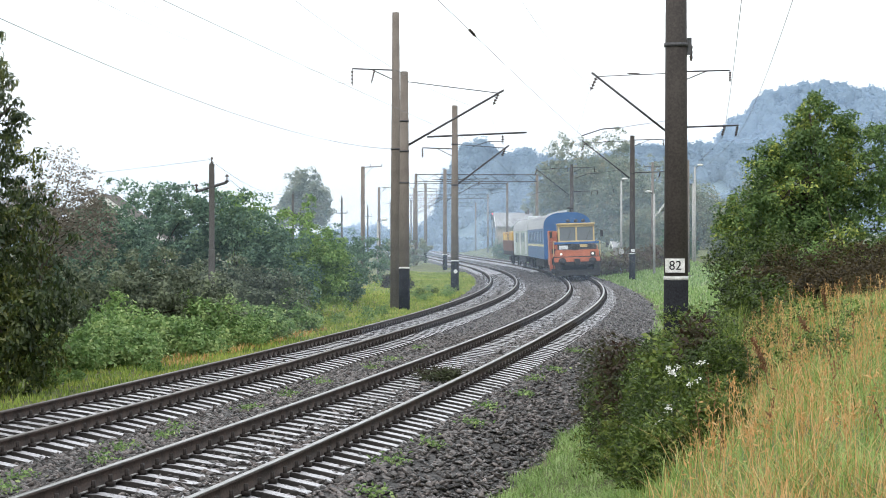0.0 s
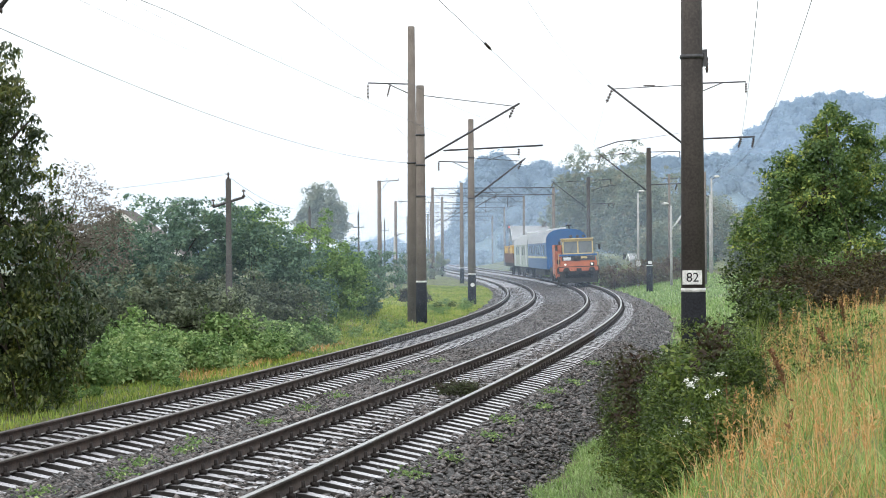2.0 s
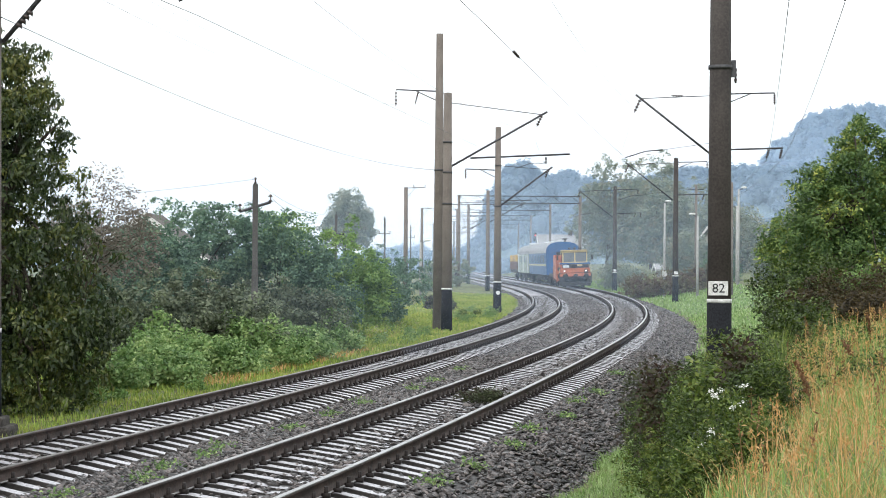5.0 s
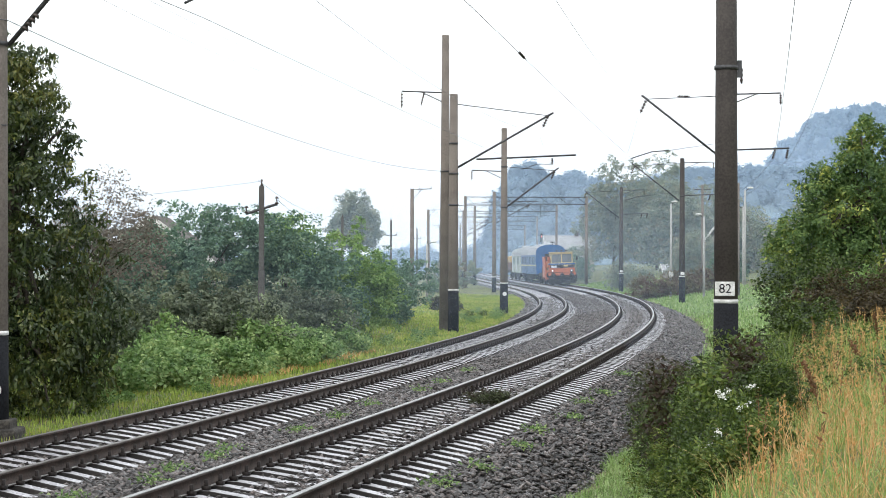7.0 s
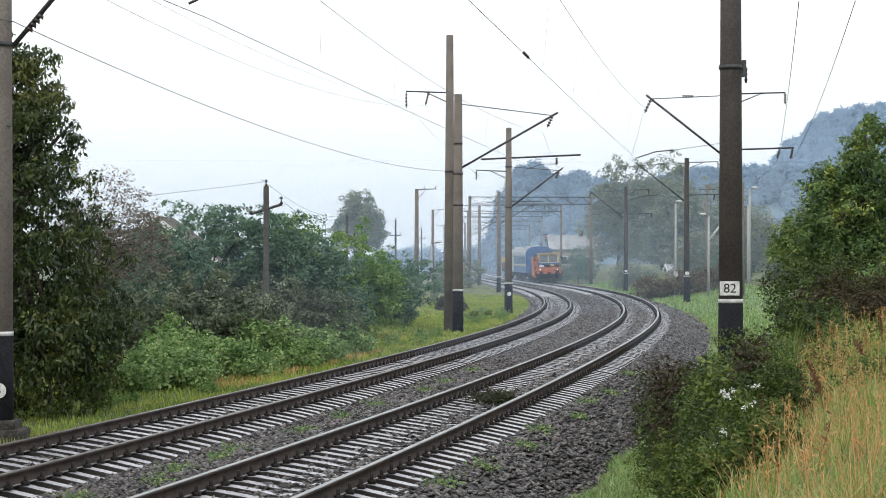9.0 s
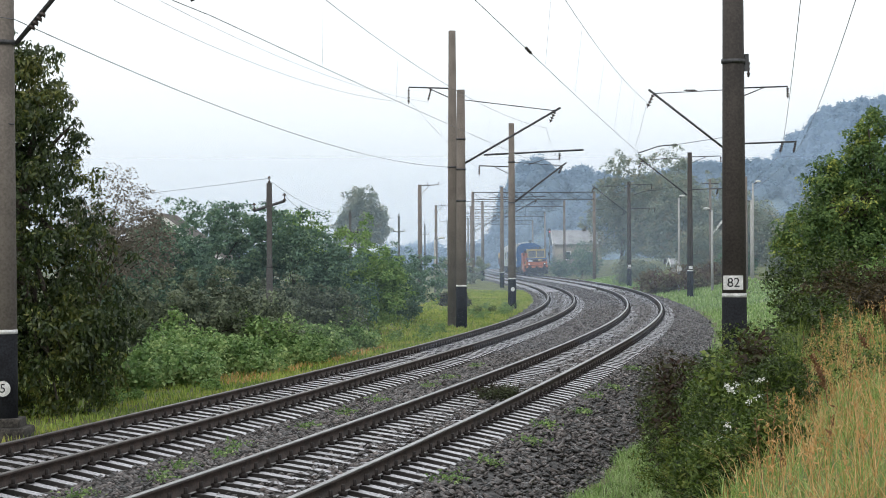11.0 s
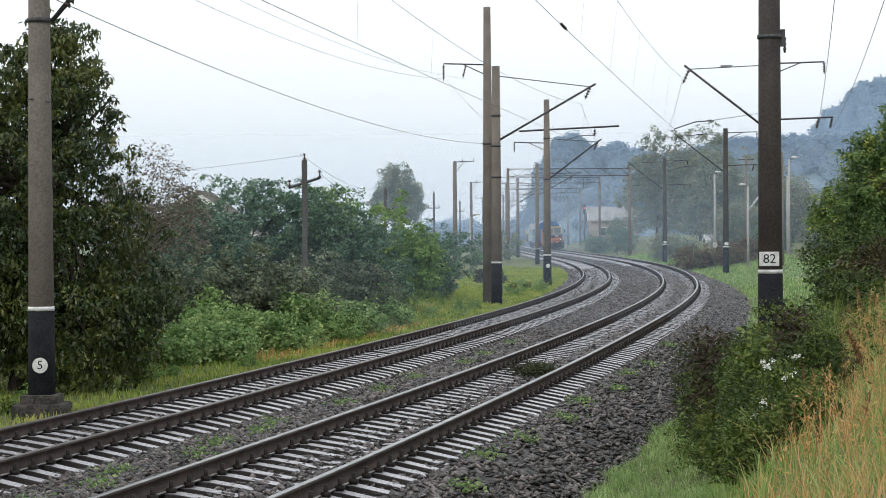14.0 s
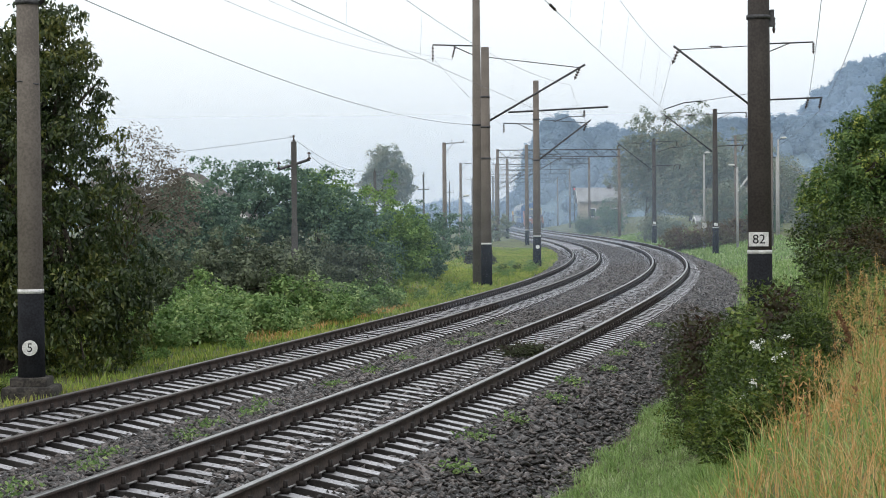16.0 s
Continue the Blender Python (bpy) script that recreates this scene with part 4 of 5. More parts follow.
    part("frame", boxes((-1.35, 1.35, 0.0, 13.0, 0.85, 1.2), (-1.4, 1.4, -0.05, 0.25, 0.8, 1.35), bevel=0.03), M["under"], t, "black underframe")
    body = part("cab", boxes((-1.22, 1.22, 0.15, 2.3, 1.2, 2.05), bevel=0.05), M["orange"], t, "orange painted cab body")
    part("front_panel", boxes((-1.28, 1.28, 0.03, 0.2, 1.3, 1.74), bevel=0.03), M["orange"], body)
    part("recess", boxes((-1.12, 1.12, 0.1, 0.18, 1.78, 2.1)), M["steel"], body, "dark recessed panel")
    part("toolbox", boxes((-0.3, 0.12, 0.0, 0.12, 1.76, 2.02), bevel=0.03), M["under"], body, "black box on the front")
    part("toolbox", boxes((0.86, 1.16, 0.02, 0.12, 1.78, 2.06), bevel=0.03), M["steel"], body)
    part("lamp_panel", boxes((0.78, 1.08, -0.02, 0.05, 1.22, 1.62), bevel=0.02), M["under"], body, "black lamp panel")
    part("bumper_beam", boxes((-1.35, 1.35, -0.06, 0.1, 1.0, 1.3), bevel=0.03), M["orange"], body, "orange front beam")
    for x in (-0.62, -0.1, 0.5):
        part("hose", rods(((x, -0.08, 1.0), (x, -0.16, 0.7), 0.03), ((x, -0.16, 0.7), (x + 0.15, -0.1, 0.55), 0.03)), M["under"], body, "hanging brake hose")
    for x in (-0.55, 0.55):
        part("wiper", rods(((x, 0.1, 2.36), (x + 0.25, 0.12, 2.95), 0.012)), M["under"], body)
    for x in (-1.48, 1.48):
        part("mirror", boxes((x - 0.08, x + 0.08, 0.1, 0.16, 2.55, 2.95), bevel=0.02), M["under"], body, "black side mirror")
        part("mirror_arm", rods(((x * 0.82, 0.2, 2.98), (x, 0.13, 2.95), 0.015)), M["under"], body)
    part("front_plate", boxes((-1.02, -0.5, 0.02, 0.09, 1.8, 2.04)), M["roof"], body, "pale front plate")
    part("grille", boxes((0.18, 0.62, 0.03, 0.1, 1.92, 2.1)), M["cream"], body)
    part("beam", boxes((-1.3, 1.3, 0.0, 0.12, 2.12, 2.26), bevel=0.02), M["blue"], body, "blue painted sill")
    fr = boxes((-1.06, -0.97, 0.12, 0.3, 2.26, 3.3), (0.97, 1.06, 0.12, 0.3, 2.26, 3.3), (-0.05, 0.05, 0.12, 0.3, 2.26, 3.3),
               (-1.06, 1.06, 0.12, 0.3, 3.2, 3.34), (-1.06, 1.06, 0.13, 0.29, 2.24, 2.34), (-1.06, -0.97, 2.1, 2.3, 2.05, 3.3), (0.97, 1.06, 2.1, 2.3, 2.05, 3.3), bevel=0.015)
    cabin = part("window_frame", fr, M["cream"], t, "cream painted window frame")
    for x0, x1 in ((-0.97, -0.05), (0.05, 0.97)):
        part("pane", boxes((x0, x1, 0.2, 0.22, 2.32, 3.22)), M["paleglass"], cabin, "reflecting windscreen")
    for x in (-1.04, 1.01):
        part("pane", boxes((x, x + 0.03, 0.32, 2.1, 2.3, 3.2)), M["glass"], cabin)
    for x in (-0.45, 0.5):
        part("seat", boxes((x - 0.2, x + 0.2, 0.9, 1.1, 2.1, 2.75), bevel=0.05), M["under"], cabin, "dark driver's seat behind the glass")
    part("roof", boxes((-1.1, 1.1, 0.0, 2.4, 3.34, 3.44), bevel=0.04), M["cream"], t, "cream cab roof")
    part("back_wall", boxes((-1.05, 1.05, 2.3, 2.36, 1.2, 3.34)), M["cream"], t)
    for x in (-0.45, 0.0, 0.42):
        part("roof_lamp", rods(((x, 0.1, 3.58), (x, 0.3, 3.58), 0.11), seg=14), M["steel"], t, "round roof lamp", True)
    for x in (-0.92, 0.92):
        part("headlamp", rods(((x, -0.03, 1.5), (x, 0.06, 1.5), 0.075), seg=16), M["lamp"], t, "white headlamp", True)
    part("tail_lamp", rods(((0.92, -0.03, 1.27), (0.92, 0.06, 1.27), 0.07), seg=14), M["red"], t, "red tail lamp", True)
    part("engine_house", boxes((-0.95, 1.15, 2.5, 9.0, 1.2, 2.7), (-0.7, 0.9, 3.0, 6.0, 2.7, 3.05), bevel=0.06), M["orange"], t, "orange machinery housing")
    part("side_cabinet", boxes((-1.52, -1.1, 0.5, 1.5, 0.6, 2.35), (-1.55, -1.08, 1.3, 2.2, 0.7, 2.75), (-1.55, -1.08, 2.4, 4.6, 0.8, 3.0), (-1.4, -1.1, 0.9, 1.25, 2.3, 2.95), bevel=0.04), M["orange"], t, "orange side cabinet")
    part("side_frame", boxes((-1.58, -1.5, 0.45, 0.6, 0.5, 2.6), (-1.58, -1.2, 0.45, 0.55, 2.5, 2.62), (-1.56, -1.3, 0.44, 0.5, 1.4, 1.5), bevel=0.02), M["orange"], t, "orange upright tool frame")
    part("side_gap", boxes((-1.46, -1.2, 0.47, 0.52, 1.55, 1.85), (-1.46, -1.2, 0.47, 0.52, 0.85, 1.25)), M["under"], t)
    part("tool_unit", boxes((-1.45, -1.1, 4.8, 7.0, 0.6, 1.9), bevel=0.04), M["rust"], t)
    for x in (-1.36, 1.36):
        part("handrail", rods(((x, 0.05, 1.0), (x, 0.05, 2.3), 0.02), ((x, 0.05, 2.3), (x * 0.9, 0.05, 2.3), 0.02)), M["cream"], t)
    part("steps", boxes((-1.4, -1.0, -0.05, 0.25, 0.35, 0.4), (1.0, 1.4, -0.05, 0.25, 0.35, 0.4), (-1.4, -1.36, 0, 0.2, 0.35, 0.9), (1.36, 1.4, 0, 0.2, 0.35, 0.9)), M["under"], t)
    part("track_guard", boxes((-1.15, 1.15, -0.1, 0.0, 0.14, 0.5), (-1.3, -0.95, -0.05, 0.35, 0.12, 0.8), (0.95, 1.3, -0.05, 0.35, 0.12, 0.8), bevel=0.02), M["under"], t)
    part("crane_post", rods(((0.5, 7.5, 2.7), (0.5, 7.5, 3.4), 0.14), seg=12), M["rust"], t)
    bogie(t, 2.2)
    bogie(t, 10.8)
    buffers(t, 0.0, -1)
    return t


def coach():
    t = thing("passenger_coach", (0, 0, 0), "blue railway coach with a pale stripe and grey roof", "railway coach")
    body = shell(t, "body", 0, 24.2, 1.55, 1.05, 3.25, 4.32, M["blue"], "blue painted coach body")
    vault(t, 0.35, 24.2, 1.55, 3.25, 4.32, M["roof"], "pale grey vaulted roof")
    part("stripe", boxes((-1.562, -1.548, 0.05, 24.15, 1.95, 2.1), (1.548, 1.562, 0.05, 24.15, 1.95, 2.1)), M["stripe"], body, "pale yellow stripe")
    for i in range(9):
        y = 2.6 + i * 2.3
        w = part("window", boxes((-1.575, -1.55, y, y + 1.2, 2.25, 3.05), (1.55, 1.575, y, y + 1.2, 2.25, 3.05)), M["glass"], body)
    part("end_door", boxes((-0.42, 0.42, -0.05, 0.0, 1.15, 3.1), bevel=0.01), M["glass"], body)
    part("gangway", boxes((-0.62, 0.62, -0.28, 0, 1.1, 3.3), bevel=0.05), M["under"], t, "black rubber gangway")
    part("underbox", boxes((-1.3, 1.3, 6, 16, 0.45, 1.05), (-1.45, 1.45, 0, 24.2, 0.95, 1.06), bevel=0.03), M["under"], t)
    for y in (3, 7, 11, 15, 19):
        part("roof_vent", boxes((-0.22, 0.22, y, y + 0.6, 4.28, 4.48), bevel=0.05), M["roof"], t)
    part("roof_horn", rods(((0.3, 0.9, 4.25), (0.3, 0.9, 4.62), 0.06), ((0.05, 0.9, 4.6), (0.5, 0.9, 4.6), 0.06)), M["under"], t)
    bogie(t, 3.4, (-1.2, 1.2))
    bogie(t, 20.8, (-1.2, 1.2))
    return t


def service_wagon():
    t = thing("service_wagon", (0, 0, 0), "grey-green railway service wagon with a pale roof", "railway wagon")
    body = shell(t, "body", 0, 18.0, 1.5, 1.05, 3.2, 4.25, M["grey_green"], "grey-green painted wagon body")
    vault(t, 0.1, 18.0, 1.5, 3.2, 4.25, M["roof"], "pale vaulted roof")
    for y in (1.2, 8.2, 15.6):
        part("door", boxes((-1.53, -1.5, y, y + 1.1, 1.2, 3.1), (1.5, 1.53, y, y + 1.1, 1.2, 3.1)), M["roof"], body)
    for y in (3.6, 6.0, 11.2, 13.4):
        part("window", boxes((-1.52, -1.5, y, y + 0.9, 2.2, 3.0), (1.5, 1.52, y, y + 0.9, 2.2, 3.0)), M["glass"], body)
    part("underbox", boxes((-1.3, 1.3, 5, 13, 0.45, 1.05), (-1.42, 1.42, 0, 18, 0.95, 1.06), bevel=0.03), M["under"], t)
    part("roof_fan", boxes((-0.5, 0.5, 12, 13.2, 4.2, 4.5), bevel=0.08), M["roof"], t)
    bogie(t, 3.0)
    bogie(t, 15.0)
    return t


def crane_wagon():
    t = thing("flat_wagon", (0, 0, 0), "yellow railway flat wagon with railings and machinery", "railway wagon")
    part("deck", boxes((-1.45, 1.45, 0, 12.5, 0.95, 1.35), bevel=0.03), M["under"], t)
    part("side_wall", boxes((-1.5, -1.42, 0, 12.5, 1.35, 2.35), (1.42, 1.5, 0, 12.5, 1.35, 2.35), (-1.5, 1.5, 0, 0.08, 1.35, 2.3), bevel=0.02), M["rust"], t, "rust-brown side boards")
    part("cabin", boxes((-1.35, 1.35, 3.0, 6.4, 1.35, 3.2), bevel=0.08), M["yellow"], t, "yellow machine cabin")
    b = bmesh.new()
    for x in (-1.45, 1.45):
        for y in np.linspace(0.1, 12.4, 9):
            rod(b, (x, y, 2.35), (x, y, 3.1), 0.03, seg=6)
        for z in (2.75, 3.1):
            rod(b, (x, 0.1, z), (x, 12.4, z), 0.03, seg=6)
    part("railing", b, M["yellow"], t, "yellow railing")
    part("side_sheet", boxes((-1.53, -1.5, 0.4, 3.6, 2.35, 3.0), (-1.53, -1.5, 6.5, 11.0, 2.35, 3.0)), M["yellow"], t, "yellow side sheet")
    part("boom", rods(((0.2, 4.6, 3.0), (0.2, 10.5, 3.7), 0.16)), M["yellow"], t)
    bogie(t, 2.2)
    bogie(t, 10.3)
    return t


TRAIN = [(track_machine(), 0.0, 13.0), (coach(), 14.0, 24.2), (service_wagon(), 39.4, 18.0), (crane_wagon(), 58.6, 12.5)]


for ob, _, _ in TRAIN:
    ob.scale = (1.04, 1.0, 0.965)


def tail_at(t):
    """Arc length of the train's rear face at t seconds."""
    return 119.5 + 10.8 * t + 0.075 * t * t


def motions():
    for ob, back, length in TRAIN:
        rows = []
        for k in range(33):
            t = 0.5 * k
            s = tail_at(t) + back
            x0, y0 = on_line(s + length * 0.16, 0.0)
            x1, y1 = on_line(s + length * 0.84, 0.0)
            h = math.atan2(y1 - y0, x1 - x0)
            cx, cy = (x0 + x1) / 2 - math.cos(h) * length / 2, (y0 + y1) / 2 - math.sin(h) * length / 2
            rows.append((t, pose(cx, cy, 0.5 * CANT, 0, 0, math.degrees(h) - 90) @ pose(0, 0, 0, 0, -1.8, 0)))
        walk(ob, rows)

# ---------------------------------------------------------------- far setting


def hill(name, x0, x1, y0, depth, ridge, label, n_leaf, clump, leaf, seed, look_of):
    """A wooded hillside: a ridge surface with tree clumps all over it, in colours that hold the haze."""
    g = np.random.default_rng(seed)
    xs = np.linspace(x0, x1, 40)
    ts = np.linspace(0, 1, 10)
    X, T = np.meshgrid(xs, ts, indexing="ij")
    H = np.interp(X, *zip(*ridge)) * (np.sin(np.minimum(T * 1.3, 1) * np.pi / 2)) - 3.8
    Y = y0 + T * depth
    n, m = X.shape
    i, j = np.meshgrid(np.arange(n - 1), np.arange(m - 1), indexing="ij")
    q = np.stack([i * m + j, (i + 1) * m + j, (i + 1) * m + j + 1, i * m + j + 1], -1).reshape(-1, 4)
    t = thing(name, (0, 0, 0), label, "hill", kind="structure")
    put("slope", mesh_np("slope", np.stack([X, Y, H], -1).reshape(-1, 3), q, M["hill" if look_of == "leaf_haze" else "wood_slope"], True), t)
    k = n_leaf // 150
    tx, tt = g.uniform(x0, x1, k), g.uniform(0, 1, k) ** 0.75
    size = clump * g.uniform(0.75, 1.5, k)
    th = np.interp(tx, *zip(*ridge)) * np.sin(np.minimum(tt * 1.3, 1) * np.pi / 2) - 3.4 + g.uniform(-0.6, 0.5, k) * clump
    c = np.stack([tx, y0 + tt * depth, th], 1)
    q = g.normal(0, 1, (k, 150, 3)) + np.array([0, -0.3, 0.3])
    q /= np.linalg.norm(q, axis=2)[:, :, None]
    lobe = 1 + 0.25 * np.sin(q[:, :, 0] * 5 + tx[:, None]) * np.cos(q[:, :, 2] * 6 + tt[:, None] * 40)
    p = c[:, None] + q * (size[:, None] * (0.85 + 0.15 * lobe) * g.uniform(0.7, 0.97, (k, 150)))[:, :, None] * np.array([1, 1, 1.15])
    face = q * 1.5 + np.array([0, 0, 0.9])
    v, f = leaf_quads(p.reshape(-1, 3), leaf, 0.4, 0.2, 0.8, g, face.reshape(-1, 3))
    pol, azi = np.meshgrid(np.radians([10, 32, 55, 80, 105, 135, 165]), np.radians(np.arange(0, 360, 36)), indexing="ij")
    ball = np.stack([np.sin(pol) * np.cos(azi), np.sin(pol) * np.sin(azi), np.cos(pol) * 1.15], -1).reshape(-1, 3)
    core = c[:, None] + ball[None] * (size[:, None] * g.uniform(0.58, 0.84, (k, 70)))[:, :, None]
    i, j = np.meshgrid(np.arange(6), np.arange(10), indexing="ij")
    ring = np.stack([i * 10 + j, (i + 1) * 10 + j, (i + 1) * 10 + (j + 1) % 10, i * 10 + (j + 1) % 10], -1).reshape(-1, 4)
    core_f = (np.arange(k)[:, None, None] * 70 + ring[None]).reshape(-1, 4)
    v, f = np.concatenate([v, core.reshape(-1, 3)]), np.concatenate([f, core_f + len(v)])
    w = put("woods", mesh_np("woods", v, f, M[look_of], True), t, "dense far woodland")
    tagged(w, kind="stuff")


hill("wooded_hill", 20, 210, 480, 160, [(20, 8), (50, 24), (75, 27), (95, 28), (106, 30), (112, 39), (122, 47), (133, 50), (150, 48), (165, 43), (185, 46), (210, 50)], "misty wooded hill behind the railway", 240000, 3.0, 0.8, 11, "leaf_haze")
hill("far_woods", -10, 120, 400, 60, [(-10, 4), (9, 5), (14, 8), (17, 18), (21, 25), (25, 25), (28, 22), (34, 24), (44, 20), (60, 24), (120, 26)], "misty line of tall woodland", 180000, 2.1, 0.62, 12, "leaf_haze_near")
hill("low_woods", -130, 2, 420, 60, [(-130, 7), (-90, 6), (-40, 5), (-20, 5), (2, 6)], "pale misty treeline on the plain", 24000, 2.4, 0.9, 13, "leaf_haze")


def hull(bm, points):
    """A closed convex piece through the given corners."""
    bmesh.ops.convex_hull(bm, input=[bm.verts.new(p) for p in points])


def house(at, w, d, h, roof_h, roof_mat, label, rz=0.0, chimney=True, windows=2):
    t = thing("house", at, label, "house", "houses", rz=rz)
    b = boxes((-w / 2, w / 2, -d / 2, d / 2, -1.0, h))
    part("wall", b, M["plaster"], t, "pale plastered wall")
    e = 0.4
    x0, x1, top = -w / 2 - e, w / 2 + e, h + roof_h
    bm = bmesh.new()
    for sy in (-1, 1):
        hull(bm, [(x, y, z + k) for x in (x0, x1) for y, z in ((sy * (d / 2 + e), h - 0.1), (0, top)) for k in (0, 0.15)])
    roof = part("roof", bm, roof_mat, t)
    for x in (-w / 2 + 0.05, w / 2 - 0.05):
        bm = bmesh.new()
        hull(bm, [(x + k, y, z) for k in (-0.05, 0.05) for y, z in ((-d / 2, h), (d / 2, h), (0, top - 0.12))])
        part("gable", bm, M["plaster"], t)
    for sy in (-1, 1):
        bm = bmesh.new()
        hull(bm, [(x0 - k, y, z) for k in (0.01, 0.06) for y, z in ((sy * (d / 2 + e), h - 0.24), (sy * (d / 2 + e), h + 0.07), (0, top + 0.17), (0, top - 0.14))])
        part("bargeboard", bm, M["white"], roof, "white bargeboard")
    if chimney:
        part("chimney", boxes((w * 0.12, w * 0.12 + 0.6, -0.3, 0.3, h + roof_h * 0.5, h + roof_h + 0.9), bevel=0.03), M["slate_brown"], roof, "brick chimney")
    for i in range(windows):
        x = -w / 2 + w * (i + 0.5) / windows
        wd = part("window", boxes((x - 0.6, x + 0.6, -d / 2 - 0.05, -d / 2 + 0.02, 0.9, 2.2), bevel=0.02), M["white"], t)
        part("pane", boxes((x - 0.5, x + 0.5, -d / 2 - 0.07, -d / 2 - 0.03, 1.0, 2.1)), M["glass"], wd)
    return t


house((21.9, 300, 1.0), 7.0, 7.0, 3.2, 2.0, M["slate"], "low pale house with a grey slate roof and chimney")
house((-12.7, 95, -0.75), 6.0, 5.6, 2.9, 2.2, M["slate_brown"], "plastered house gable with brown roof behind bushes", rz=90, chimney=False, windows=1)
house((34.2, 215, 1.2), 4.6, 5.0, 3.6, 1.6, M["slate"], "white garden house with a pale roof", rz=20)
house((26.0, 205, -0.5), 2.2, 3.0, 2.0, 0.5, M["slate"], "low white garden shed", chimney=False, windows=1)

# ---------------------------------------------------------------- trees and bushes
plant("tree", (-8.7, 38, -0.6), [(0, 0, 3.6, 2.3, 2.3, 3.3), (1.1, -0.5, 2.2, 2.1, 2.0, 2.0), (0.6, 0, 5.3, 1.3, 1.3, 1.6), (0.9, 0, 6.2, 0.8, 0.9, 1.0), (-2.5, 0, 4.4, 2.4, 2.4, 3.4), (1.6, -0.8, 1.3, 1.6, 1.5, 1.3), (-2, -1, 1.5, 2.0, 2.0, 1.8)], 95000, 0.125, M["leaf_dark"], "tall leafy walnut tree with drooping dark leaves", "tree", clump=0.16, per=36, droop=0.8, ratio=0.4, trunk=0.22, limbs=90)
plant("tree", (-9.6, 56, -0.5), [(0.5, 0, 4.0, 1.5, 1.4, 1.3), (-0.3, 0, 3.2, 1.4, 1.3, 1.3), (1.3, 0, 3.2, 1.2, 1.2, 1.1)], 7500, 0.10, M["leaf_grey"], "thin greyish half-bare tree behind the bushes", "tree", clump=0.26, per=18, droop=0.2, trunk=0.09, limbs=24)
BUSHES = [
    ((-7.3, 66, -0.5), [(0, 0, 2.6, 2.4, 2.2, 2.2), (1.2, 0, 3.4, 1.6, 1.5, 1.5), (-1.8, 0, 2.0, 1.8, 1.8, 1.8)], 15000, "leaf_bush", "tall rounded dark green bush"),
    ((-4.6, 66, -0.5), [(0, 0, 2.2, 1.9, 1.8, 2.2), (1.2, -0.5, 1.6, 1.6, 1.5, 1.7)], 12000, "leaf_bush", "dark green bush with dense small leaves"),
    ((-5.0, 72, -0.5), [(0, 0, 3.6, 1.0, 1.0, 1.1), (0.6, 0, 2.8, 1.2, 1.0, 1.2)], 3600, "leaf_light", "light green sapling rising over the bushes"),
    ((-3.1, 78, -0.5), [(0, 0, 2.1, 1.9, 1.7, 2.1), (0.9, -0.4, 1.4, 1.5, 1.4, 1.5), (-0.6, -0.8, 1.3, 1.4, 1.3, 1.4)], 12000, "leaf_light", "yellowish green bush with feathery leaves"),
    ((-2.2, 87, -0.5), [(0, 0, 1.4, 1.5, 1.4, 1.4), (0.7, 0.3, 1.0, 1.1, 1.1, 1.1)], 7000, "leaf_bush", "rounded dense grey-green bush"),
    ((-6.4, 55, -0.5), [(0, 0, 1.2, 1.5, 1.3, 1.3), (1.3, 0.3, 1.0, 1.4, 1.2, 1.1), (-1.5, 0, 1.0, 1.4, 1.2, 1.2)], 10000, "leaf_thorn", "dark brownish thorny bush"),
    ((-9.1, 62, -0.5), [(0, 0, 1.9, 2.0, 1.8, 1.9), (1.0, 0.4, 2.4, 1.4, 1.3, 1.4)], 14000, "leaf_bush", "broad dark green bush"),
    ((-4.9, 63, -0.5), [(0, 0, 1.1, 1.6, 1.3, 1.2), (1.4, 0.5, 0.9, 1.2, 1.1, 1.0)], 8000, "leaf_thorn", "dark brownish bush at the foot of the thicket"),
    ((-1.9, 92, -0.5), [(0, 0, 0.8, 1.3, 1.2, 0.9)], 3500, "leaf_bush", "rounded bush behind the masts"),
    ((-2.0, 96, -0.5), [(0, 0, 1.6, 2.2, 1.6, 1.5)], 5000, "leaf_bush", "broad bush behind the masts"),
    ((1.1, 112, -0.5), [(0, 0, 0.45, 0.7, 0.8, 0.5), (0.5, 1, 0.35, 0.5, 0.6, 0.4)], 1600, "leaf_brown", "small brownish bush on the verge"),
    ((-3.5, 130, -0.5), [(0, 0, 1.8, 3.4, 2.2, 1.9), (3, 2, 1.6, 2.4, 2, 1.7)], 7000, "leaf_bush", "wide hedge of bushes"),
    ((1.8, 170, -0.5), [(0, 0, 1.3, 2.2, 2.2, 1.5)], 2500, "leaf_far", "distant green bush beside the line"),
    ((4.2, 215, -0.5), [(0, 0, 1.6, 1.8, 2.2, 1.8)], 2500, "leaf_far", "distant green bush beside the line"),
]
for at, blobs, n, m, label in BUSHES:
    plant("bush", at, blobs, int(n * (1.9 if at[1] < 90 else 1.3)), 0.085 + 0.0005 * at[1], M[m], label, "bush", clump=0.2, per=46, droop=0.15, flat=1.0, ratio=0.6, trunk=0.05, limbs=18, group="bushes", floor_z=0.0)
for k, (x, y, w) in enumerate(((-6.2, 46.5, 1.1), (-5.3, 50, 1.3), (-4.4, 54, 1.2), (-6.2, 51, 1.3), (-3.7, 58, 1.1), (-2.9, 63, 0.9), (-7.2, 45, 0.9), (-5.1, 56, 1.2), (-6.4, 48, 0.8), (-4.0, 56, 0.7))):
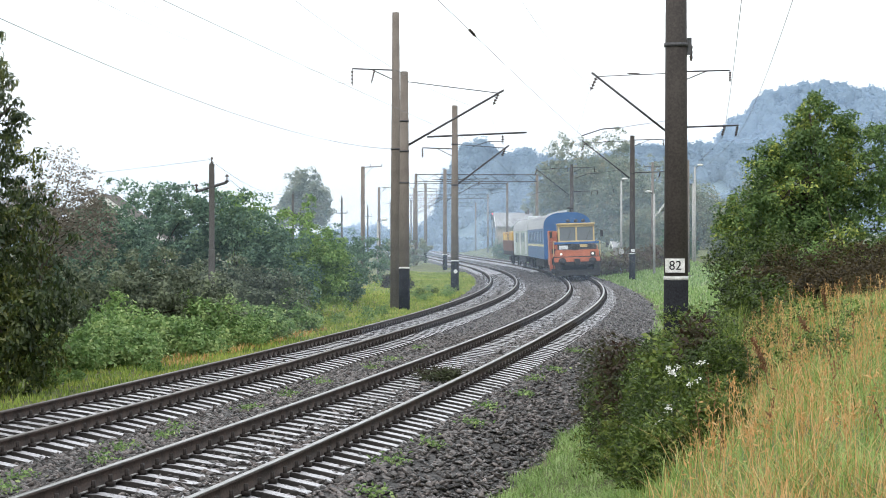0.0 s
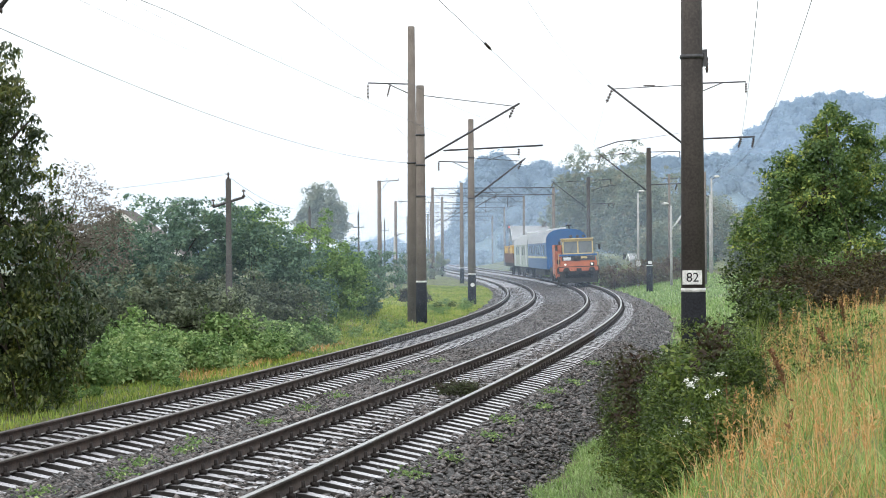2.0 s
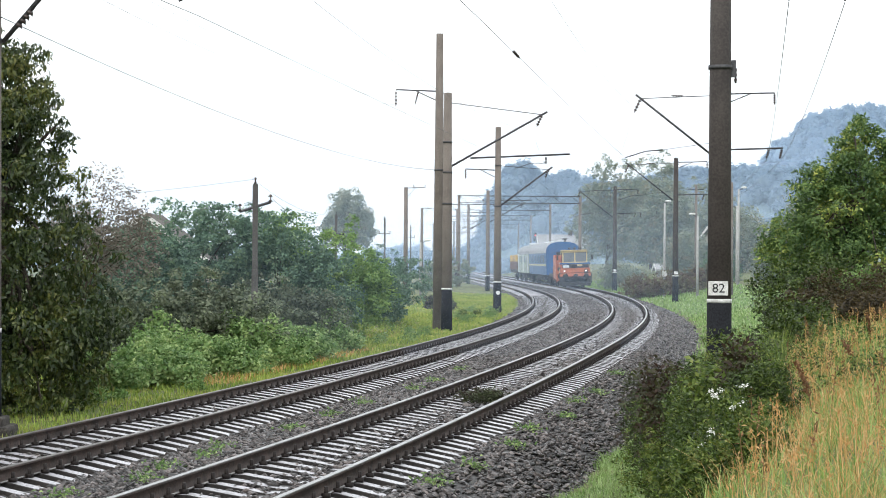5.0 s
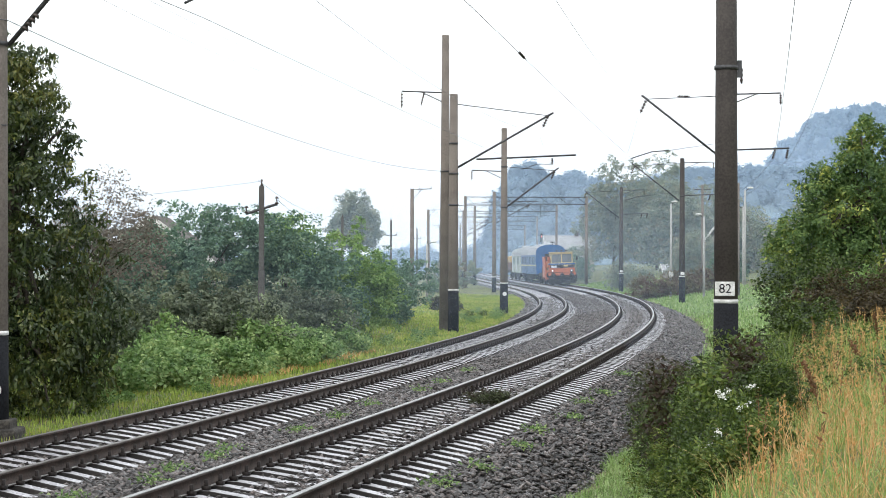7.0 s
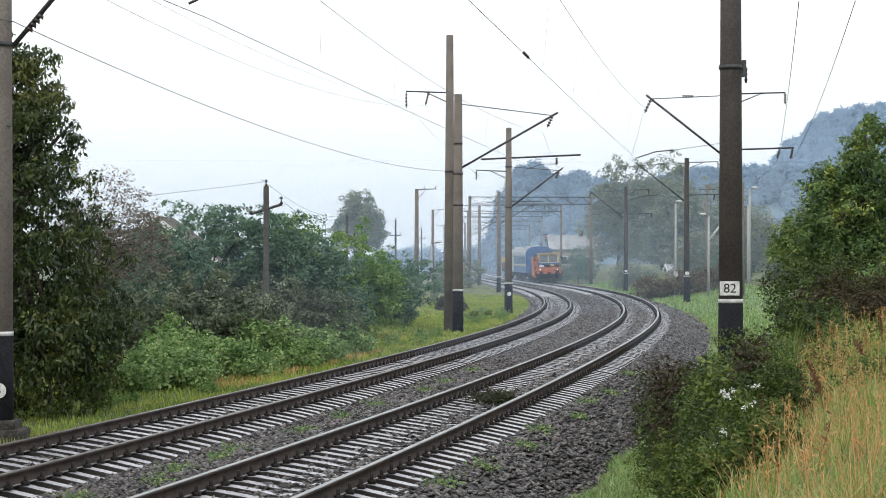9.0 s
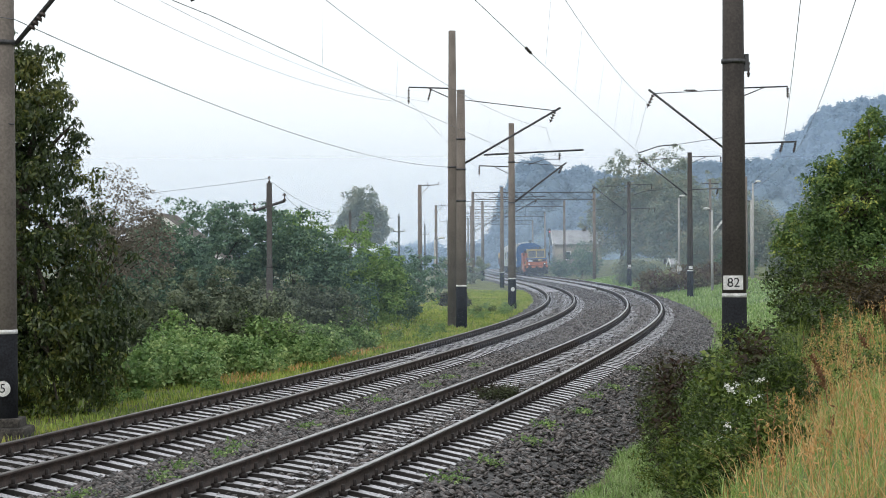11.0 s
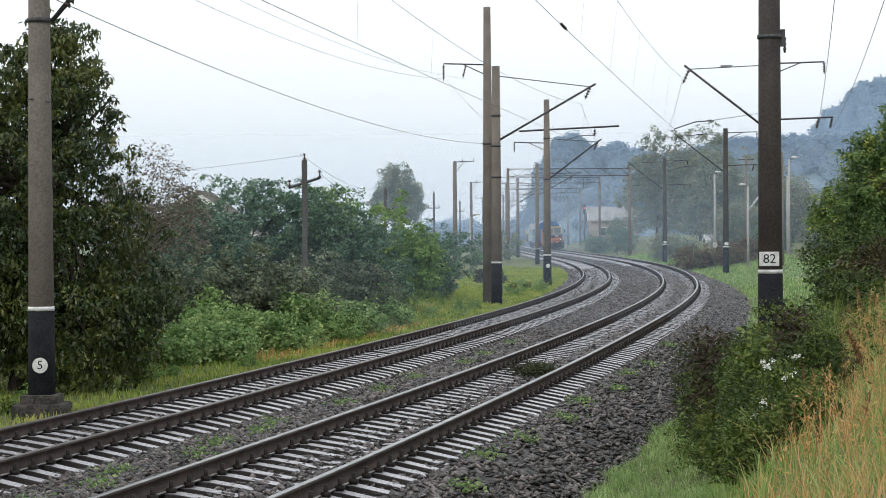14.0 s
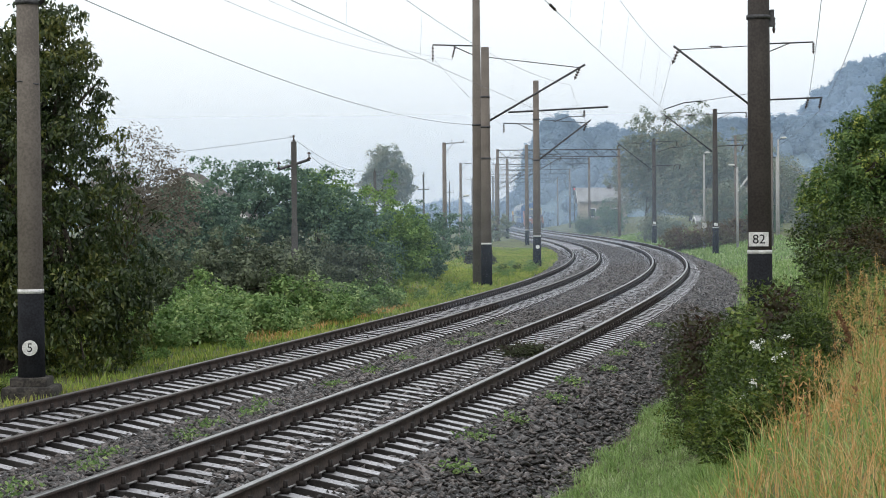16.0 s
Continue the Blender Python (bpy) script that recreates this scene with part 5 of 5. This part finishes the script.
    plant("bramble", (x, y, gz(x, y)), [(0, 0, 0.4, w, 1.2, 0.5 + 0.16 * (k % 3)), (0.5, 0.4, 0.35, w * 0.8, 1.0, 0.45), (-0.4 * w, 0.3, 0.6 + 0.17 * (k % 4), 0.4, 0.5, 0.5), (0.7 * w, -0.5, 0.3, 0.5, 0.5, 0.35)], 4600, 0.12, M["leaf_low"], "low spreading green bramble patch", "bramble", clump=0.16, per=18, droop=0.1, flat=1.0, ratio=0.6, stem=False, group="brambles", floor_z=0.0)
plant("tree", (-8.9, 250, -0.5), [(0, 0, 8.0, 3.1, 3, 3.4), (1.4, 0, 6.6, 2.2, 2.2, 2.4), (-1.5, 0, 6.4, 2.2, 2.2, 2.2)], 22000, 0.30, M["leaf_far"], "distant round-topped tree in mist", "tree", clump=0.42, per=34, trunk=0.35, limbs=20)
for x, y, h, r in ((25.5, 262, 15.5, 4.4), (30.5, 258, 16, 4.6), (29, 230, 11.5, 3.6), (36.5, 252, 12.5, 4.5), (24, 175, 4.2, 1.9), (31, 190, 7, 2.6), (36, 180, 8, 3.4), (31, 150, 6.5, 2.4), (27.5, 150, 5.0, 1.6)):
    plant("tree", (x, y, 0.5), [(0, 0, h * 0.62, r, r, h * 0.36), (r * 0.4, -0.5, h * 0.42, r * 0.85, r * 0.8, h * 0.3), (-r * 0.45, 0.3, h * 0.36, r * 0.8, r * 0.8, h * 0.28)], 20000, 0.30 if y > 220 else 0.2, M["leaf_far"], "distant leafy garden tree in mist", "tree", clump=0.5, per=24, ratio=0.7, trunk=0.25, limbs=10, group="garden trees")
plant("tree", (10.6, 48, 1.4), [(0, 0, 1.1, 2.1, 1.6, 1.1), (-0.2, 0, 2.2, 1.55, 1.4, 1.0), (0.1, 0, 3.2, 0.9, 0.9, 0.9), (0.1, 0, 4.0, 0.42, 0.45, 0.6), (1.5, 0, 2.6, 1.2, 1.2, 1.2), (-1.5, -0.2, 1.4, 0.8, 0.9, 0.8), (-1.0, 0, 2.9, 0.45, 0.5, 0.5), (0.9, 0, 3.6, 0.4, 0.45, 0.5)], 48000, 0.10, M["leaf_light2"], "young broad-leaved tree on the bank", "tree", clump=0.17, per=44, droop=0.35, trunk=0.1, limbs=60)

plant("tree", (9.43, 42, gz(9.43, 42)), [(0, 0, 0.95, 0.34, 0.3, 0.28), (0.2, 0, 0.6, 0.4, 0.3, 0.3)], 900, 0.11, M["leaf_light"], "small light green sapling below the bank tree", "sapling", clump=0.1, per=14, droop=0.1, trunk=0.02, limbs=12)

# weeds on the bank: dark red-brown dock, deep green leafy shrubs
for x, y, w, h, m in ((2.98, 23.8, 0.3, 1.45, "leaf_red"), (3.2, 25.2, 0.3, 1.4, "leaf_red"), (3.1, 21.2, 0.28, 1.1, "leaf_weed"), (3.6, 21.6, 0.3, 0.95, "leaf_red"), (3.45, 29.0, 0.5, 1.2, "leaf_brown"), (3.8, 30.5, 0.5, 1.2, "leaf_brown"), (5.0, 34.2, 0.6, 1.0, "leaf_brown"), (5.7, 34.4, 0.6, 0.9, "leaf_brown"), (4.5, 29.8, 0.5, 0.9, "leaf_brown"), (4.2, 31, 0.5, 1.1, "leaf_shade"), (4.9, 32.5, 0.6, 0.8, "leaf_brown"), (4.7, 28.5, 0.55, 1.1, "leaf_shade"), (5.6, 31.5, 0.6, 0.55, "leaf_brown"), (6.4, 33, 0.7, 0.6, "leaf_shade"),
                      (7.2, 37, 0.9, 0.8, "leaf_shade"), (7.9, 39, 1.0, 0.8, "leaf_rust"), (9.0, 41, 1.2, 1.0, "leaf_rust"), (10.5, 42, 1.2, 1.0, "leaf_rust"), (9.8, 39, 0.9, 0.7, "leaf_rust"), (11.2, 40, 0.9, 0.7, "leaf_rust"), (8.6, 36.5, 0.8, 0.6, "leaf_rust"), (8.4, 44, 1.2, 1.5, "leaf_shade"), (9.6, 45, 1.2, 1.3, "leaf_shade"), (11.8, 43, 1.1, 1.0, "leaf_rust")):
    plant("weed_clump", (x, y, gz(x, y)), [(0, 0, h * 0.55, w, w * 0.8, h * 0.5), (0.3 * w, -0.2, h * 0.4, w * 0.8, w * 0.7, h * 0.4), (-0.4 * w, 0.1, h * 0.7, w * 0.4, w * 0.4, h * 0.4)], 5200 if y > 36 else 2000, 0.08, M[m], "dark reddish weeds on the bank" if m == "leaf_red" else "dark autumn weeds on the bank", "weeds", clump=0.13, per=14, droop=0.1, trunk=0.02, limbs=30, group="bank weeds", floor_z=-0.1)
_s = np.random.default_rng(19)
for x, y, w, h in ((2.7, 22.0, 0.42, 0.8), (3.05, 20.5, 0.55, 0.95), (3.4, 22.5, 0.6, 1.05), (2.85, 19, 0.42, 0.75), (3.9, 25, 0.65, 1.05), (3.0, 24.5, 0.5, 0.95), (3.5, 27, 0.55, 1.1), (4.4, 26.5, 0.6, 1.0), (2.6, 17.3, 0.3, 0.5), (3.9, 23.5, 0.5, 0.9), (3.4, 20.0, 0.4, 0.85), (3.3, 18.6, 0.32, 0.6), (2.6, 18.4, 0.25, 0.65), (3.0, 18.2, 0.3, 0.55), (2.25, 15.2, 0.26, 0.42), (2.5, 16.2, 0.32, 0.5), (2.3, 16.8, 0.28, 0.45), (2.8, 16.8, 0.3, 0.5), (2.55, 14.6, 0.22, 0.34)):
    spikes = [(w * _s.uniform(-0.9, 0.9), w * _s.uniform(-0.8, 0.8), h * _s.uniform(0.45, 0.8), w * _s.uniform(0.14, 0.3), w * _s.uniform(0.14, 0.3), h * _s.uniform(0.28, 0.48)) for _ in range(9)]
    look_of = ("leaf_weed", "leaf_shade", "leaf_weed")[_s.integers(0, 3)]
    plant("shrub", (x, y, gz(x, y)), [(0, 0, h * 0.35, w * 0.85, w * 0.7, h * 0.35)] + spikes, 4200, 0.048, M[look_of], "tangle of leafy green weeds with fine foliage", "shrub", clump=0.07, per=14, droop=-0.2, ratio=0.38, trunk=0.015, limbs=40, group="bank shrubs", floor_z=-0.1)
# added bush: stops bright ground showing through the walnut's lower crown
plant("bush", (-11.6, 43, -0.5), [(0, 0, 2.2, 2.2, 2.0, 2.4), (1.5, -1, 1.2, 1.6, 1.5, 1.4)], 9000, 0.16, M["leaf_dark"], "dense dark bush added behind the walnut tree", "bush", clump=0.22, per=22, droop=0.4, trunk=0.06, limbs=14, group="bushes", floor_z=0.0)
_w = np.random.default_rng(77)
for _ in range(26):
    a, o = _w.uniform(30, 110), _w.uniform(-9.0, -6.9)
    x, y = (float(q) for q in on_line(a, o))
    r = _w.uniform(0.15, 0.4)
    plant("verge_weed", (x, y, gz(x, y)), [(0, 0, r * 0.6, r, r, r * 0.6), (r * 0.5, 0.1, r * 0.9, r * 0.5, r * 0.5, r * 0.6)], 420, 0.07, M[("leaf_low", "leaf_weed", "leaf_light")[_w.integers(0, 3)]], "low weed tuft on the grass verge", "weed", clump=0.08, per=12, droop=-0.2, stem=False, group="verge weeds", floor_z=0.0)
for _ in range(16):
    y = _w.uniform(19, 36)
    x = y * _w.uniform(0.19, 0.30)
    plant("bank_herb", (x, y, gz(x, y)), [(0, 0, 0.2, 0.22, 0.22, 0.2)], 380, 0.05, M["leaf_weed"], "green leafy herb among the bank grass", "herb", clump=0.08, per=12, droop=-0.3, ratio=0.4, stem=False, group="bank herbs", floor_z=0.0)
# brown thicket and hedges beyond the near masts
for x, y, r, h, m, label in ((17.2, 152, 1.6, 1.9, "leaf_thicket", "reddish brown thicket beside the line"), (19.4, 150, 1.8, 1.9, "leaf_thicket", "reddish brown thicket beside the line"), (21.6, 152, 1.6, 2.0, "leaf_thicket", "reddish brown thicket beside the line"), (18.6, 190, 1.3, 3.0, "leaf_far", "rounded green shrub beside the line"), (20.5, 196, 1.6, 2.6, "leaf_far", "rounded green shrub beside the line"), (18.6, 245, 1.75, 4.6, "leaf_bush", "dark green shrub before the house"), (16.8, 262, 1.6, 3.0, "leaf_bush", "dark green shrub beside the line"), (20.6, 272, 2.2, 4.6, "leaf_bush", "dark green shrub before the house"), (24.5, 160, 1.5, 3.0, "leaf_bush", "green garden shrub behind the thicket")):
    plant("bush", (x, y, gz(x, y) - 0.1), [(0, 0, h * 0.5, r, r, h * 0.48), (r * 0.5, 0, h * 0.35, r * 0.8, r * 0.8, h * 0.35)], 3600, 0.2, M[m], label, "bush", clump=0.3, per=20, trunk=0.05, limbs=10, group="bushes", floor_z=0.0)


def dock(at, h, g):
    """A dry dock: a thin stem whose upper half is covered with rust-brown seed."""
    t = thing("dock_stalk", at, "tall rust-brown dry dock stalk with seed", "weed", "dock stalks")
    bend = g.normal(0, 0.12, 2)
    z = np.linspace(0, 1, 6)
    line = np.stack([bend[0] * z ** 2, bend[1] * z ** 2, z * h], 1)
    put("stem", tubes("stem", [(line, 0.005)], M["dock"], 5), t)
    k = g.uniform(0.45, 1, 240)
    p = np.stack([bend[0] * k ** 2, bend[1] * k ** 2, k * h], 1) + g.normal(0, 0.013, (240, 3))
    v, f = leaf_quads(p, 0.025, 0.4, 0.3, 0.8, g)
    tagged(put("seed_head", mesh_np("seed_head", v, f, M["dock"]), t), kind="stuff")


_g = np.random.default_rng(5)
for x, y in ((3.6, 18), (4.9, 22), (6.2, 27)):
    dock((x, y, gz(x, y)), _g.uniform(0.4, 0.6), _g)


def flowers(at, n, seed, tall, wide):
    """White umbels on thin stalks."""
    g = np.random.default_rng(seed)
    t = thing("white_flowers", at, "cluster of small white flowers on thin stalks", "flowers", "white flowers")
    heads, stalks = [], []
    for _ in range(n):
        x, y, z = g.uniform(-wide, wide), g.normal(0, 0.05), tall + g.uniform(-0.1, 0.1)
        stalks.append((np.array([(x * 0.4, y * 0.4 + 0.25, 0), (x * 0.8, y * 0.8 + 0.12, z * 0.6), (x, y, z)]), 0.002))
        heads.append(np.array([x, y, z]) + g.normal(0, 1, (16, 3)) * [0.015, 0.015, 0.012])
    v, f = leaf_quads(np.concatenate(heads), 0.019, 1.0, 0, 0.8, g)
    tagged(put("petals", mesh_np("petals", v, f, M["petal"]), t, "white petals"), kind="stuff")
    for s_ in stalks:
        put("stalk", tubes("stalk", [s_], M["leaf_weed"], 4), t)


for x, y, top, n, wide in ((2.38, 15.9, 1.24, 5, 0.08), (2.56, 15.9, 1.28, 4, 0.09), (2.27, 15.8, 0.94, 4, 0.08), (2.34, 15.8, 1.06, 2, 0.04)):
    flowers((x, y, gz(x, y)), n, int(x * 100), top - gz(x, y), wide)


# ---------------------------------------------------------------- grass


def grass(name, label, n, pick, height, width, bend, material, seed, patch=None):
    g = np.random.default_rng(seed)
    x, y, keep = pick(g, n)
    lush = bumps(x, y, 2.2, 40) + 0.6 * bumps(x, y, 7.0, 41) + 0.6 * bumps(x, y, 17.0, 42)
    if patch:
        edge = 0.5 * np.clip((su(x, y)[1] - 6.8) / 2.2, -1, 1)
        keep &= patch * (lush - edge) > g.normal(0.32 if patch > 0 else -0.42, 0.28, n)
    x, y, lush = x[keep], y[keep], lush[keep]
    z = ground_z(x, y) - 0.02
    dist = np.hypot(x, y)
    v, f = blades(np.stack([x, y, z], 1), height * (1 + 0.45 * lush), width * (0.6 + dist / 40), bend, g)
    tagged(put(name, mesh_np(name, v, f, material)), label, "grass", kind="stuff")


def by_line(s0, s1, u0, u1, power=1.6, ragged=0.0):
    def pick(g, n):
        s = s0 + (s1 - s0) * g.uniform(0, 1, n) ** power
        u = g.uniform(u0, u1, n)
        x, y = on_line(s, u)
        return x, y, u > u0 + ragged * (1 + bumps(x, y, 2.0, 50))
    return pick


grass("verge_grass", "short bright green grass verge", 75000, by_line(20, 170, -12.5, -6.2, 1.2), 0.13, 0.016, 0.5, M["grass"], 21)
grass("ditch_grass", "dewy pale green grass beside the ballast", 70000, by_line(11, 60, 2.55, 5.0, 1.5, 0.35), 0.17, 0.007, 1.5, M["grass_wet"], 22)
grass("far_bank_grass", "pale green grass slope beside the near track", 36000, by_line(45, 230, 2.6, 10.5, 1.2, 0.5), 0.2, 0.024, 0.5, M["grass_wet"], 23)
grass("dry_bank_grass", "tall dry orange autumn grass on the bank", 85000, by_line(7, 58, 5.1, 13.5, 1.5, 0.3), 0.31, 0.006, 1.1, M["grass_dry"], 24, 1)
grass("green_bank_grass", "tall green grass among the dry stalks", 95000, by_line(7, 55, 4.6, 13, 1.5), 0.30, 0.008, 1.2, M["grass_mid"], 25, -1)

grass("withered_verge_grass", "patch of withered orange grass on the verge", 2600, by_line(44, 62, -9.2, -7.3, 1.0), 0.16, 0.014, 0.8, M["grass_dry"], 27)
grass("tall_weeds", "tall narrow-leaved green weeds on the bank edge", 3000, by_line(20, 34, 4.5, 5.6, 1.2), 0.6, 0.013, 0.7, M["leaf_weed"], 26)


def seed_stalks(name, label, n, pick, height, material, seed):
    """Tall dry grass stalks, each with a long loose seed head."""
    g = np.random.default_rng(seed)
    x, y, keep = pick(g, n)
    keep &= bumps(x, y, 1.7, 60) > -0.25
    x, y = x[keep], y[keep]
    k = len(x)
    foot = np.stack([x, y, ground_z(x, y)], 1)
    h = height * g.uniform(0.6, 1.25, k)
    lean = g.normal(0, 0.14, (k, 2)) * h[:, None]
    top = foot + np.stack([lean[:, 0], lean[:, 1], h], 1)
    wide = np.array([0.003, 0.001, 0]) * np.ones((k, 1))
    v0 = np.stack([foot - wide, foot + wide, top + wide * 0.5, top - wide * 0.5], 1).reshape(-1, 3)
    t = g.uniform(0.62, 1.04, (k, 16))
    p = foot[:, None] + (top - foot)[:, None] * t[:, :, None] + g.normal(0, 0.012, (k, 16, 3)) * (1.25 - t[:, :, None]) * 2
    v1, f1 = leaf_quads(p.reshape(-1, 3), 0.035, 0.3, -0.9, 0.3, g)
    tagged(put(name, mesh_np(name, np.concatenate([v0, v1]), np.concatenate([np.arange(4 * k).reshape(-1, 4), f1 + 4 * k]), material)), label, "grass", kind="stuff")


seed_stalks("seeding_grass", "tall dry orange grass stalks with seed heads", 1500, by_line(9, 50, 5.6, 11.5, 1.4, 0.3), 0.44, M["grass_dry"], 61)
seed_stalks("brown_seed_stalks", "withered brown seed stalks standing in the grass", 160, by_line(9, 40, 5.4, 9.5, 1.4, 0.3), 0.5, M["dock"], 62)


def track_weeds():
    """Small plants rooted in the ballast, and a torn tuft between the rails."""
    g = np.random.default_rng(31)
    for s, u in ((15.5, -1.9), (17.2, -1.95), (19.5, -2.0), (22.4, -1.9), (25.5, -2.1), (33, -2.2), (40, -2.1), (22.5, 1.6), (30, 1.65), (36, 1.7), (45, 1.7), (16, -2.3), (18, -2.1), (21, -2.4), (24, -2.2), (27, -2.35), (30, -2.1), (36, -2.3), (43, -2.2), (20, 1.9), (24.5, 1.75), (27.5, 1.8), (33, 1.85), (39, 1.8), (14.5, -2.5), (48, -2.4), (17, 1.95)):
        x, y = on_line(s, u)
        at = (float(x), float(y), float(bed_z(s, u)))
        p = g.normal(0, 1, (110, 3)) * [0.11, 0.16, 0.03] + [0, 0, 0.06]
        v, f = leaf_quads(p, 0.06, 0.8, 0, 0.5, g)
        t = thing("ballast_weed", at, "small green weed rooted in the ballast", "weed", "ballast weeds")
        tagged(put("crown", mesh_np("crown", v, f, M["leaf_low"]), t), kind="stuff")
    x, y = on_line(35.5, 0.1)
    p = g.normal(0, 1, (900, 3)) * [0.24, 0.24, 0.06] + [0, 0, 0.07]
    v, f = leaf_quads(p, 0.12, 0.8, 0, 0.25, g)
    t = thing("dry_tuft", (float(x), float(y), -0.2), "dark withered tuft lying between the rails", "plant debris")
    tagged(put("tangle", mesh_np("tangle", v, f, M["leaf_brown"]), t), kind="stuff")


track_weeds()

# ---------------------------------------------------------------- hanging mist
# flat upright sheets added one behind another to build up the haze
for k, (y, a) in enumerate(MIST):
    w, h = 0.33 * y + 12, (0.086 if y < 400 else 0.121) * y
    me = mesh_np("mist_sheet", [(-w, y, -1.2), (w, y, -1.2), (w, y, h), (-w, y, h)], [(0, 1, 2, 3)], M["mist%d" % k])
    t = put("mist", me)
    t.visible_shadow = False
    tagged(t, "thin bluish sheet standing in for mist over the line", "mist", "mist", "stuff")

motions()
